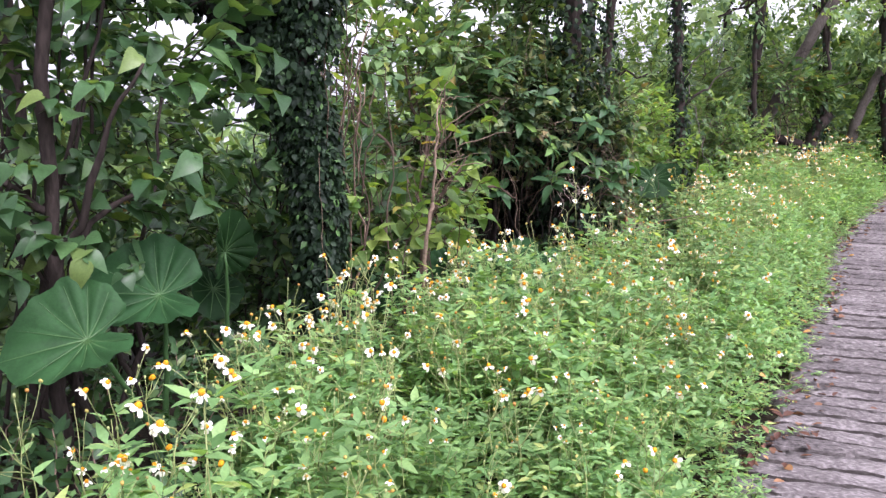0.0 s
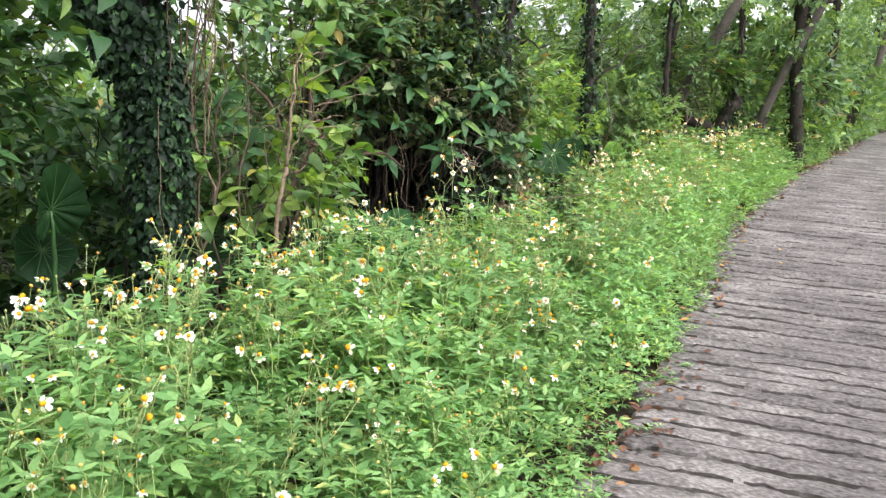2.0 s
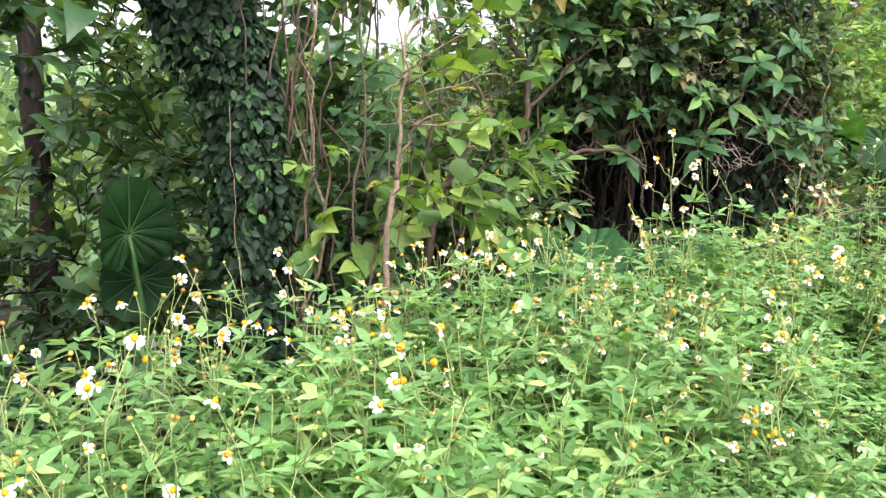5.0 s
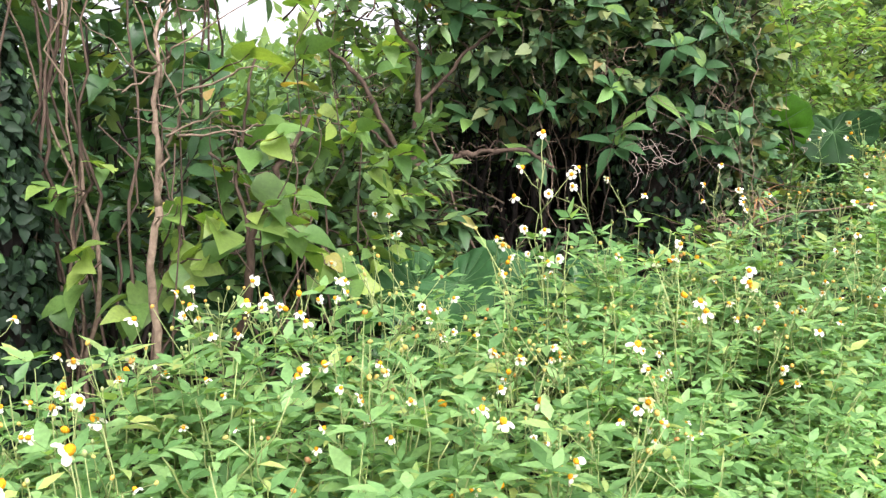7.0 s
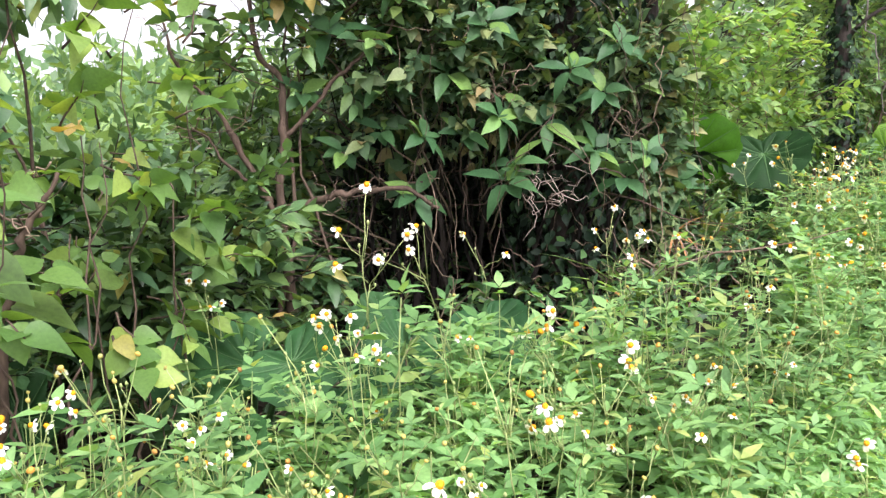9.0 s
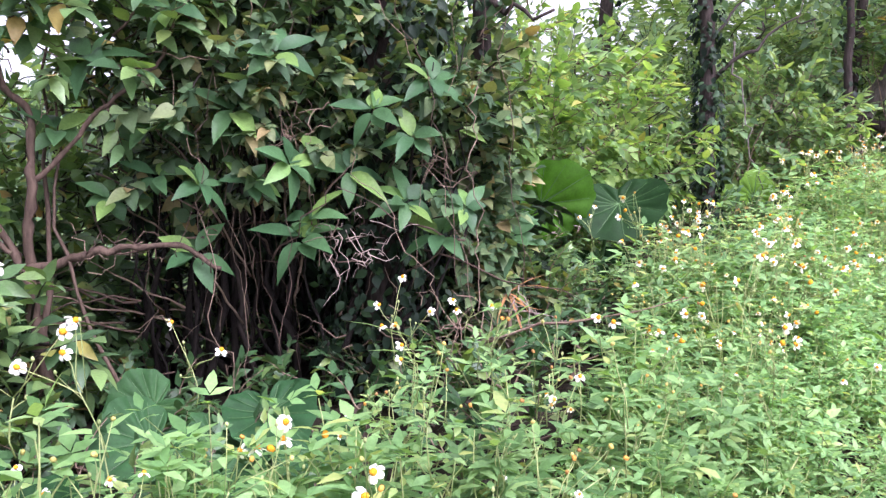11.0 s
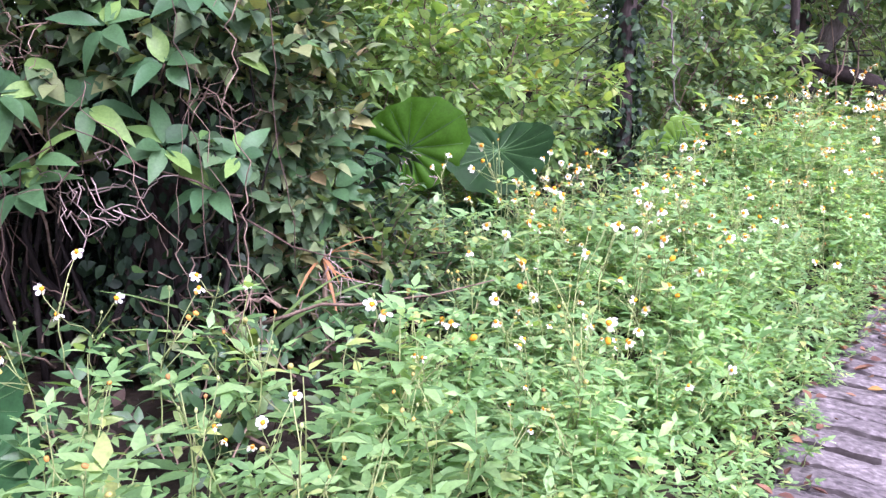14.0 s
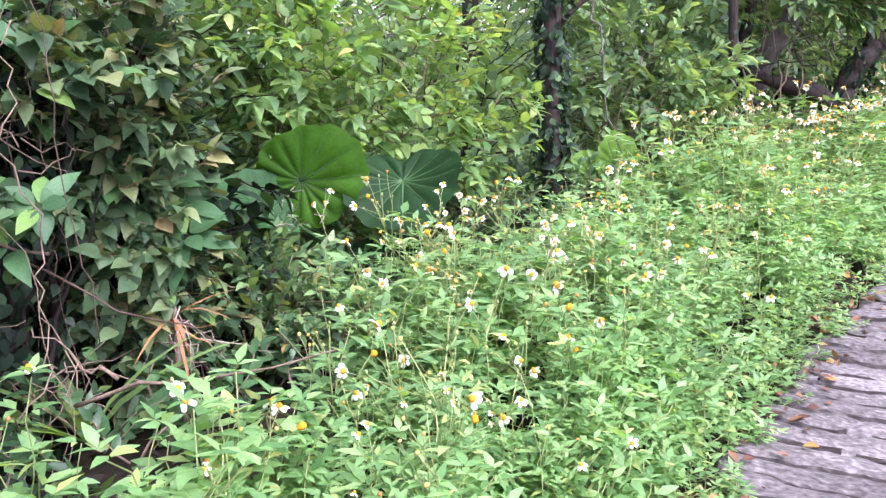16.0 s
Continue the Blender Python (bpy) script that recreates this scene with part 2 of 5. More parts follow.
def wander(a, b, steps, wob, seed, sag=0.0):
    """A crooked line from a to b."""
    q = np.random.RandomState(seed)
    t = np.linspace(0, 1, steps)
    a, b = np.asarray(a, float), np.asarray(b, float)
    walk_ = np.cumsum(q.normal(0, wob, (steps, 3)), axis=0)
    walk_ -= t[:, None] * walk_[-1]
    out = a + t[:, None] * (b - a) + walk_
    out[:, 2] -= sag * 4 * t * (1 - t)
    return out


def limb(points, r0, r1, sides=7, lump=0.08, seed=0):
    n = len(points)
    q = np.random.RandomState(seed)
    return tube(points, np.linspace(r0, r1, n) * (1 + q.normal(0, lump, n)), sides)


def solid(name, tv, material, smooth=True):
    return mesh_of(name, [(tv[0], tv[1], ONE, ORIGIN)], material, smooth)


def leaf(length, width, profile=((0.0, 0.0), (0.3, 1.0), (0.65, 0.75), (1.0, 0.0)), fold=0.25, droop=0.2):
    """A blade along y: folded on its midrib, its tip drooping."""
    v, rows = [], []
    for t, w in profile:
        z = -droop * length * t * t
        if w == 0:
            rows.append((len(v),) * 3)
            v.append((0, t * length, z))
        else:
            h = w * width / 2
            rows.append((len(v), len(v) + 1, len(v) + 2))
            v += [(-h, t * length, z + fold * h), (0, t * length, z), (h, t * length, z + fold * h)]
    f = []
    for a, b in zip(rows, rows[1:]):
        for i in (0, 1):
            g = []
            for k in (a[i], a[i + 1], b[i + 1], b[i]):
                if k not in g:
                    g.append(k)
            if len(g) > 2:
                f.append(tuple(g))
    return np.array(v), f


def turned(tv, axis, up, at, size=1.0):
    m = frames_from(np.asarray([axis], float), np.asarray([up], float))[0] * size
    return tv[0] @ m.T + np.asarray(at), tv[1]


def rand_dir(n, q=R):
    return unit(q.normal(0, 1, (n, 3)))


# ---- the lie of the land ----
EDGE_Y = np.array([-40, -6, 0, 3.4, 4.2, 5.0, 5.85, 6.8, 8.0, 9.0, 10.1, 12.4, 15.0, 19.3, 25.8, 34, 60, 120])
EDGE_X = np.array([-17, -3.2, -0.45, 1.2, 1.65, 2.1, 2.5, 3.0, 3.58, 4.05, 4.75, 6.15, 7.9, 10.9, 15.5, 22, 46, 110])


def edge_x(y):
    return np.interp(y, EDGE_Y, EDGE_X)


def aside(x, y):
    """How far a place lies to the left of the road's edge."""
    s = (edge_x(y + 0.3) - edge_x(y - 0.3)) / 0.6
    return (edge_x(y) - x) / np.sqrt(1 + s * s)


def along(y):
    return 0.05 + 0.033 * (np.clip(y, -60, 60) - 4.2)


def ground(x, y):
    x, y = np.asarray(x, float), np.asarray(y, float)
    d = aside(x, y)
    z = along(y) - 0.03
    out = np.clip(d - 2.6, 0, 26)
    z = z - 0.24 * out
    right = np.clip(-d - 3.9, 0, 14)
    return z + 0.12 * right - 0.02 * (d > 0)


def sheet(name, xs, ys, fn, material):
    gx, gy = np.meshgrid(xs, ys)
    v = np.stack([gx, gy, fn(gx, gy)], -1).reshape(-1, 3)
    w = len(xs)
    f = [(j * w + i, j * w + i + 1, (j + 1) * w + i + 1, (j + 1) * w + i) for j in range(len(ys) - 1) for i in range(w - 1)]
    return mesh_of(name, [(v, f, ONE, ORIGIN)], material)


def bumpy(x, y):
    n = 0.03 * np.sin(3.1 * x + 1.3 * y) * np.sin(2.3 * y - 0.7 * x)
    d = aside(x, y)
    return ground(x, y) + n * ((d > 0.1) | (d < -4.0))


xs = np.concatenate([[-2000, -900, -400, -200, -100, -60, -40, -25], np.arange(-16, 24, 0.25), [26, 30, 36, 45, 60, 90, 150, 300, 900, 2000]])
ys = np.concatenate([[-2000, -600, -200, -80, -40, -20], np.arange(-10, 34, 0.25), [36, 40, 46, 55, 70, 100, 160, 300, 900, 2000]])
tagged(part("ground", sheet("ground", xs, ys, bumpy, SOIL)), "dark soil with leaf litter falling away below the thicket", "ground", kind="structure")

# Added emissive sheet: imitates the white low sky and hides the far ground.
HAZE_GLOW, hn, hl = nodes_of("haze_glow")
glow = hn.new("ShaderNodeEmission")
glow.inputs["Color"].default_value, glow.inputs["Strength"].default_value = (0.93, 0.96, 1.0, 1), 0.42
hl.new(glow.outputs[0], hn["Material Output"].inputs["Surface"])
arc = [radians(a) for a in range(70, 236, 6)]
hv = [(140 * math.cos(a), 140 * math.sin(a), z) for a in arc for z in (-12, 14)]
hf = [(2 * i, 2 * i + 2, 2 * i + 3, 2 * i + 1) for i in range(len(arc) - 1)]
tagged(part("backdrop", mesh_of("backdrop", [(np.array(hv), hf, ONE, ORIGIN)], HAZE_GLOW)), "pale glowing sheet standing in for bright sky beyond the slope", "backdrop", kind="structure")

# ---- the road: concrete cast with raked cross grooves ----
PITCH = 0.152


def road_mesh():
    """Grooves run square across; every ridge is uneven in width and height."""
    q = np.random.RandomState(3)
    ys_line = [-9.0]
    while ys_line[-1] < 27:
        ys_line.append(ys_line[-1] + PITCH * q.uniform(0.9, 1.1) * 0.915)
    cross = np.concatenate([[-0.03, 0.0, 0.04], np.linspace(0.1, 3.1, 70), [3.4]])
    prof = ((0.0, -0.028), (0.05, -0.031), (0.12, -0.005), (0.25, 0.006), (0.62, 0.008), (0.9, -0.003))
    rows = []
    for i, (a, b) in enumerate(zip(ys_line, ys_line[1:])):
        lift = q.normal(0, 0.003)
        for t, z in prof:
            rows.append((a + (b - a) * t, z + lift, t < 0.15))
    v = []
    wav = q.uniform(0, 6.28, 8)
    for y0, z0, deep in rows:
        ex = edge_x(y0)
        s = (edge_x(y0 + 0.4) - edge_x(y0 - 0.4)) / 0.8
        nx, ny = 1 / math.hypot(1, s), -s / math.hypot(1, s)
        for k, c in enumerate(cross):
            rag = 0.03 * math.sin(5.1 * y0) + 0.025 * math.sin(13.3 * y0 + 1)
            cc = c + rag * (1 if k < 4 else 0)
            wy = 0.008 * math.sin(3.1 * c + wav[0] + y0) + 0.005 * math.sin(9 * c + wav[1] + 2.3 * y0) + 0.005 * math.sin(27 * c + wav[2] + 5 * y0) + q.normal(0, 0.005)
            x, y = ex + nx * cc, y0 + ny * cc * 0.75 + wy
            worn = 0.55 + 0.45 * math.sin(1.7 * c + 2.1 * y0) * math.sin(0.9 * y0 + c)
            z = along(y) + (z0 * (0.55 + 0.45 * worn) if z0 < 0 else z0) + 0.003 * math.sin(11 * c + 17 * y0) + q.normal(0, 0.003)
            if k == 0:
                z = along(y) - 0.12
            elif k == 1:
                z -= 0.012
            v.append((x, y, z + 0.005))
    w = len(cross)
    f = [(j * w + i, j * w + i + 1, (j + 1) * w + i + 1, (j + 1) * w + i) for j in range(len(rows) - 1) for i in range(w - 1)]
    me = mesh_of("road", [(np.array(v), f, ONE, ORIGIN)], CONCRETE)
    # Groove floors and walls get the colour that holds both dirt and painted shade.
    me.materials.append(DIRT_SHADE)
    index = np.zeros(len(f), np.int32)
    for j in range(len(rows) - 1):
        if j % 6 in (0, 1, 5):
            ph, k6 = q.uniform(0, 6.28), j % 6
            for i in range(w - 1):
                run = math.sin(0.31 * i + ph) + 0.6 * math.sin(0.83 * i + 2.1 * ph) + q.uniform(-0.5, 0.5)
                if run > (-9, -1.5, 0, 0, 0, 1.9)[k6]:
                    index[j * (w - 1) + i] = 1
    me.polygons.foreach_set("material_index", index)
    return me


tagged(part("road", road_mesh()), "grey weathered concrete lane with raked cross grooves", "road", kind="structure")


def far_road():
    yy = np.concatenate([np.arange(26.9, 60, 1.5)])
    v, f = [], []
    for y in yy:
        for c in (0, 1.2, 2.4, 3.4):
            v.append((edge_x(y) + c * 1.2, y - c * 0.6, along(y) + 0.002))
    for j in range(len(yy) - 1):
        f += [(j * 4 + i, j * 4 + i + 1, j * 4 + i + 5, j * 4 + i + 4) for i in range(3)]
    return mesh_of("road_far", [(np.array(v), f, ONE, ORIGIN)], CONCRETE)


tagged(part("road_far", far_road()), "grey concrete lane running on round the bend", "road", kind="structure")

# ---- leaf, twig and flower patterns ----
OVATE = ((0.0, 0.0), (0.22, 0.8), (0.5, 1.0), (0.8, 0.5), (1.0, 0.0))
HEARTLY = ((0.0, 0.4), (0.1, 0.82), (0.26, 1.0), (0.45, 0.93), (0.65, 0.66), (0.84, 0.3), (1.0, 0.0))
BROAD = ((0.0, 0.0), (0.08, 0.34), (0.24, 0.8), (0.42, 1.0), (0.6, 0.92), (0.77, 0.62), (0.91, 0.24), (1.0, 0.0))
LEAFLET = ((0.0, 0.0), (0.35, 1.0), (0.7, 0.62), (1.0, 0.0))
SIMPLE = ((0.0, 0.0), (0.42, 1.0), (1.0, 0.0))


def sprig(seed, leaves, length, size, width, profile, spread=0.9, droop=0.25, top=True):
    """A twig with its leaves set round it: (leaf template, twig template)."""
    q = np.random.RandomState(seed)
    line = wander((0, 0, 0), (0, length, 0.1 * length), 5, 0.012, seed)
    out = []
    for i in range(leaves):
        t = 0.25 + 0.75 * (i + 0.5) / leaves
        k = t * 4
        a = line[min(int(k), 3)] + (k - int(k)) * (line[min(int(k), 3) + 1] - line[min(int(k), 3)])
        ang = i * 2.4 + q.uniform(-0.4, 0.4)
        ax = np.array([math.cos(ang) * spread, 0.55 + 0.5 * t, math.sin(ang) * spread * 0.7 + 0.05])
        up = np.array([-0.3 * math.cos(ang), -0.2, 1.0]) + q.normal(0, 0.25, 3)
        one = leaf(size * q.uniform(0.65, 1.2), size * width * q.uniform(0.85, 1.15), profile, q.uniform(0.1, 0.4), droop * q.uniform(0.3, 1.7))
        out.append(turned(one, ax, up, a))
    return joined(out), tube(line, np.linspace(0.006, 0.002, 5) * (size / 0.1) ** 0.5, 3)


BROADLEAF = [sprig(i, 9, 0.26, 0.115, 0.46, OVATE) for i in range(6)]
SMALLLEAF = [sprig(20 + i, 11, 0.24, 0.07, 0.5, LEAFLET) for i in range(6)]
LIMELEAF = [sprig(40 + i, 8, 0.3, 0.125, 0.55, OVATE, 1.0, 0.4) for i in range(5)]
HEARTLEAF = [sprig(60 + i, 6, 0.3, 0.135, 0.82, HEARTLY, 1.1, 0.5) for i in range(5)]
WOODLEAF = [sprig(80 + i, 12, 0.4, 0.12, 0.5, SIMPLE, 1.0) for i in range(5)]


def pinnate(seed):
    """A long feathered leaf of paired leaflets."""
    line = wander((0, 0, 0), (0, 0.42, -0.06), 6, 0.01, seed, -0.04)
    out = []
    for i in range(9):
        t = 0.2 + 0.8 * i / 8
        a = np.array([np.interp(t, np.linspace(0, 1, 6), line[:, k]) for k in range(3)])
        for s in (-1, 1):
            out.append(turned(leaf(0.11 * (1.1 - 0.4 * t), 0.035, SIMPLE, 0.2, 0.3), (s, 0.55, -0.12), (0, 0, 1), a))
    return joined(out), tube(line, np.linspace(0.004, 0.0015, 6), 3)


VINELEAF = [sprig(160 + i, 9, 0.24, 0.082, 0.74, HEARTLY, 1.0, 0.4) for i in range(6)]
CLIMBLEAF = [sprig(120 + i, 5, 0.3, 0.145, 0.72, HEARTLY, 1.1, 0.45) for i in range(5)]


def rosette(seed, leaves=7, size=0.19):
    """A twig's end with broad leaves spread round it."""
    q = np.random.RandomState(seed)
    out = []
    for i in range(leaves):
        w = 2 * math.pi * i / leaves + q.uniform(-0.35, 0.35)
        rise = 0.15 + 0.5 * (i % 2) + q.uniform(-0.2, 0.2)
        d = np.array([math.cos(w), math.sin(w), rise])
        one = leaf(size * q.uniform(0.6, 1.1), size * q.uniform(0.36, 0.48), BROAD, q.uniform(0.2, 0.45), q.uniform(0.15, 0.75))
        out.append(turned(one, d, (-0.4 * math.cos(w), -0.4 * math.sin(w), 1), d * 0.012 + [0, 0, 0.01 * (i % 3)]))
    return joined(out)


ROSETTES = [rosette(140 + i, 6 + i % 4) for i in range(6)]

FEATHER = [pinnate(100 + i) for i in range(4)]


def scatter(kinds, places, axes, ups, sizes, q):
    """Pieces for the leaves and for the twigs of sprigs set at places."""
    which = q.randint(0, len(kinds), len(places))
    turns = frames_from(axes, ups) * sizes[:, None, None]
    lv = [(kinds[k][0][0], kinds[k][0][1], turns[which == k], places[which == k]) for k in range(len(kinds))]
    tw = [(kinds[k][1][0], kinds[k][1][1], turns[which == k], places[which == k]) for k in range(len(kinds))]
    return lv, tw


def cloud(q, n, centre, radii, hollow=0.45, skew=(0, 0, 0), clumps=14):
    """Places in an uneven, clumped mass of foliage, with the way that each sprig grows."""
    c, r = np.asarray(centre, float), np.asarray(radii, float)
    heads = rand_dir(clumps, q) * q.uniform(hollow, 1.0, (clumps, 1))
    pick = heads[q.randint(0, clumps, n)]
    u = pick + q.normal(0, 0.27, (n, 3))
    size = np.linalg.norm(u, axis=1, keepdims=True)
    u = np.where(size > 1.15, u / size * q.uniform(0.7, 1.15, (n, 1)), u)
    axes = unit(u * np.array([1, 1, 0.6]) + np.asarray(skew) + q.normal(0, 0.45, (n, 3)) + np.array([0, 0, 0.1]))
    ups = np.array([0, 0, 1.0]) + 0.35 * u + q.normal(0, 0.25, (n, 3))
    return c + u * r, axes, ups, c + heads * r * 0.8


OUT = np.array([0.75, -0.55, 0.0])


def shrub(name, label, category, base, centre, radii, n, kinds, material, stems=5, size=1.0, bark=TWIG, r0=0.018, seed=0, skew=None, group="", clumps=14, hollow=0.45, twigs=True, singles=0, one=None, one_size=(0.15, 0.07)):
    """A bush: stems from its base into each clump of leaves."""
    q = np.random.RandomState(1000 + seed)
    b = np.array([base[0], base[1], float(ground(base[0], base[1])) - 0.05])
    ob = thing(name, label, category, b, group)
    p, a, u, heads = cloud(q, n, np.asarray(centre) - b, radii, hollow, OUT * 0.5 if skew is None else skew, clumps)
    low = p[:, 2] > 0.05
    p, a, u = p[low], a[low], u[low]
    sizes = size * q.uniform(0.7, 1.25, len(p))
    lv, tw = scatter(kinds, p, a, u, sizes, q)
    tagged(part("foliage", mesh_of("foliage", lv, material), ob), kind="stuff")
    if twigs:
        tagged(part("twigwork", mesh_of("twigwork", tw, bark), ob, "thin woody twigs"), kind="stuff")
    if singles:
        blade = solid("leaf", leaf(one_size[0], one_size[1], HEARTLY if one in (HEART_ONE, DULL_ONE) else BROAD, 0.25, 0.35), one)
        face = np.argsort(-(p @ OUT) + q.uniform(0, 0.5, len(p)))[:singles]
        for i in face:
            turn = frames_from((a[i] + OUT * 0.5 + np.array([0, 0, -0.2]))[None], (u[i] + OUT * 0.6)[None])[0] * q.uniform(0.75, 1.2)
            part("leaf", blade, ob, at=Matrix.Translation(Vector(p[i] + OUT * 0.05)) @ Matrix(turn.tolist()).to_4x4())
    for i in range(min(stems, len(heads))):
        foot = np.array([q.normal(0, 0.16), q.normal(0, 0.16), 0])
        line = wander(foot, heads[i], 12, 0.03, seed * 31 + i, -0.05)
        part("stem", solid("stem", limb(line, r0 * q.uniform(0.7, 1.2), r0 * 0.3, 6, 0.1, i), bark), ob)
    return ob


def ivy_on(q, line, radii, n, lift=0.03):
    """Climbing leaves that clothe a trunk."""
    line = np.asarray(line, float)
    t = q.uniform(0, len(line) - 1.001, n)
    i = t.astype(int)
    f = (t - i)[:, None]
    c = line[i] * (1 - f) + line[i + 1] * f
    d = unit(line[i + 1] - line[i])
    rad = np.asarray(radii)[i] * (1 - f[:, 0]) + np.asarray(radii)[i + 1] * f[:, 0]
    s = rand_dir(n, q)
    s = unit(s - (s * d).sum(-1, keepdims=True) * d)
    p = c + s * (rad + lift * q.uniform(0.2, 2.2, n))[:, None]
    axes = unit(-np.array([0, 0, 1.0]) + s * 0.6 + q.normal(0, 0.65, (n, 3)))
    ups = s + q.normal(0, 0.5, (n, 3)) + np.array([0, 0, 0.4])
    return p, axes, ups


IVYLEAF = [(leaf(0.07, 0.045, OVATE, f, 0.3), None) for f in (0.1, 0.3, 0.5)]


def ivy_mesh(q, line, radii, n, size=1.0, material=IVY, lift=0.03):
    p, a, u = ivy_on(q, line, radii, n, lift)
    m = frames_from(a, u) * (size * q.uniform(0.6, 1.4, n))[:, None, None]
    k = q.randint(0, 3, n)
    return mesh_of("ivy", [(IVYLEAF[j][0][0], IVYLEAF[j][0][1], m[k == j], p[k == j]) for j in range(3)], material)


def tree(name, label, base, points, r0, r1, bark, crown=None, ivy=0, ivy_size=1.0, limbs=(), seed=0, kinds=WOODLEAF, material=WOODS, n=350, group="", ivy_lift=0.03):
    """A trunk through points, its limbs, climbers on it and a crown."""
    q = np.random.RandomState(2000 + seed)
    b = np.array([base[0], base[1], float(ground(base[0], base[1])) - 0.1])
    ob = thing(name, label, "tree", b, group)
    pts = np.vstack([[0, 0, 0]] + [np.asarray(p, float) - b for p in points])
    seg = np.linspace(0, len(pts) - 1, 5 * len(pts))
    line = np.stack([np.interp(seg, np.arange(len(pts)), pts[:, k]) for k in range(3)], -1)
    line[1:-1] = (line[:-2] + line[1:-1] * 2 + line[2:]) / 4 + q.normal(0, 0.008, (len(line) - 2, 3))
    rad = np.linspace(r0, r1, len(line)) * (1 + q.normal(0, 0.05, len(line)))
    rad[0] *= 1.35
    part("trunk", solid("trunk", tube(line, rad, 12), bark), ob)
    for i, (t, to, r) in enumerate(limbs):
        a = line[int(t * (len(line) - 1))]
        part("limb", solid("limb", limb(wander(a, np.asarray(to) - b, 9, 0.03, seed + i, 0.0), r, r * 0.35, 8, 0.08, i), bark), ob)
    if ivy:
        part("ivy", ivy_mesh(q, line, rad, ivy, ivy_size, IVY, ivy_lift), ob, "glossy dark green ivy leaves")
    if crown is not None:
        centre, radii = crown
        p, a, u, heads = cloud(q, n, np.asarray(centre) - b, radii, 0.3, (0, 0, 0), 22)
        lv, tw = scatter(kinds, p, a, u, q.uniform(0.9, 1.6, n), q)
        part("crown", mesh_of("crown", lv, material), ob)
        for i in range(6):
            part("limb", solid("limb", limb(wander(line[-1] if i % 2 else line[int(len(line) * 0.75)], heads[i], 7, 0.06, seed * 7 + i), r1 * 0.7, r1 * 0.15, 6), bark), ob)
    return ob


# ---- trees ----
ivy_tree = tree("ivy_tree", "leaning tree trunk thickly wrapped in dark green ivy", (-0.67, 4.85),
                [(-0.69, 4.85, 0.95), (-0.72, 4.85, 1.4), (-0.78, 4.85, 1.6), (-0.88, 4.84, 1.78), (-1.05, 4.83, 2.05), (-1.3, 4.8, 2.6), (-1.35, 4.9, 4.6)], 0.075, 0.1, SHADEBARK,
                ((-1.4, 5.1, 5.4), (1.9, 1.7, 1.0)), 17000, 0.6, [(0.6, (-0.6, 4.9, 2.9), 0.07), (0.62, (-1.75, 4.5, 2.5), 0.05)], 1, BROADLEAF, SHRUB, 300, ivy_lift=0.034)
q = np.random.RandomState(77)
for k, (a, b) in enumerate([((-1.0, 4.82, 2.1), (-0.5, 4.82, 2.45)), ((-1.0, 4.82, 2.2), (-1.6, 4.6, 2.3)), ((-0.86, 4.78, 1.75), (-0.62, 4.8, 2.4)), ((-0.78, 4.82, 1.5), (-0.98, 4.75, 1.95)), ((-1.0, 4.8, 2.0), (-1.3, 4.7, 2.5))]):
    line = wander(np.array(a) - np.array(ivy_tree.location), np.array(b) - np.array(ivy_tree.location), 8, 0.02, k)
    part("bough", solid("bough", limb(line, 0.05, 0.02), SHADEBARK), ivy_tree)
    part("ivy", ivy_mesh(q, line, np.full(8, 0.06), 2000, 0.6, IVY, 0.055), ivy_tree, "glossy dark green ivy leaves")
tree("heart_leaf_tree", "slender dark tree with large heart-shaped leaves", (-1.62, 3.5),
     [(-1.6, 3.52, 0.9), (-1.62, 3.56, 1.7), (-1.5, 3.6, 2.6), (-1.4, 3.7, 3.4)], 0.034, 0.024, BARK,
     ((-1.5, 3.7, 3.5), (0.9, 0.9, 0.5)), 0, 1, [(0.3, (-1.15, 3.4, 1.75), 0.018), (0.25, (-1.2, 3.7, 1.4), 0.02), (0.35, (-2.1, 3.4, 1.7), 0.02)], 2, HEARTLEAF, HEART, 50)
tree("vine_tree", "dark upright trunk hung with vines in the thicket", (1.17, 8.2), [(1.15, 8.18, 1.1), (1.19, 8.16, 2.5), (1.2, 8.2, 4.2)], 0.1, 0.07, BARK,
     ((1.2, 8.9, 5.2), (1.8, 1.5, 1.0)), 3600, 0.8, [], 3, BROADLEAF, SHRUB, 120, ivy_lift=0.12)
tree("thin_tree", "thin dark trunk rising out of the thicket", (1.58, 8.6), [(1.58, 8.6, 1.2), (1.6, 8.62, 2.4), (1.7, 8.7, 3.9)], 0.055, 0.04, BARK,
     ((1.8, 8.9, 4.3), (1.2, 1.2, 0.8)), 250, 0.8, [(0.6, (1.95, 8.4, 1.95), 0.02)], 4, SMALLLEAF, SHRUB, 70)
tree("straight_tree", "straight dark trunk with knots and small climbers", (3.17, 11.5), [(3.16, 11.5, 0.9), (3.12, 11.65, 1.9), (3.08, 11.8, 3.2), (3.1, 11.9, 5.0)], 0.066, 0.055, BARK,
     ((3.2, 12.4, 4.2), (1.9, 1.5, 1.5)), 1500, 0.9, [(0.45, (3.9, 11.9, 2.2), 0.018), (0.5, (3.8, 12.3, 2.6), 0.015)], 5, n=90)
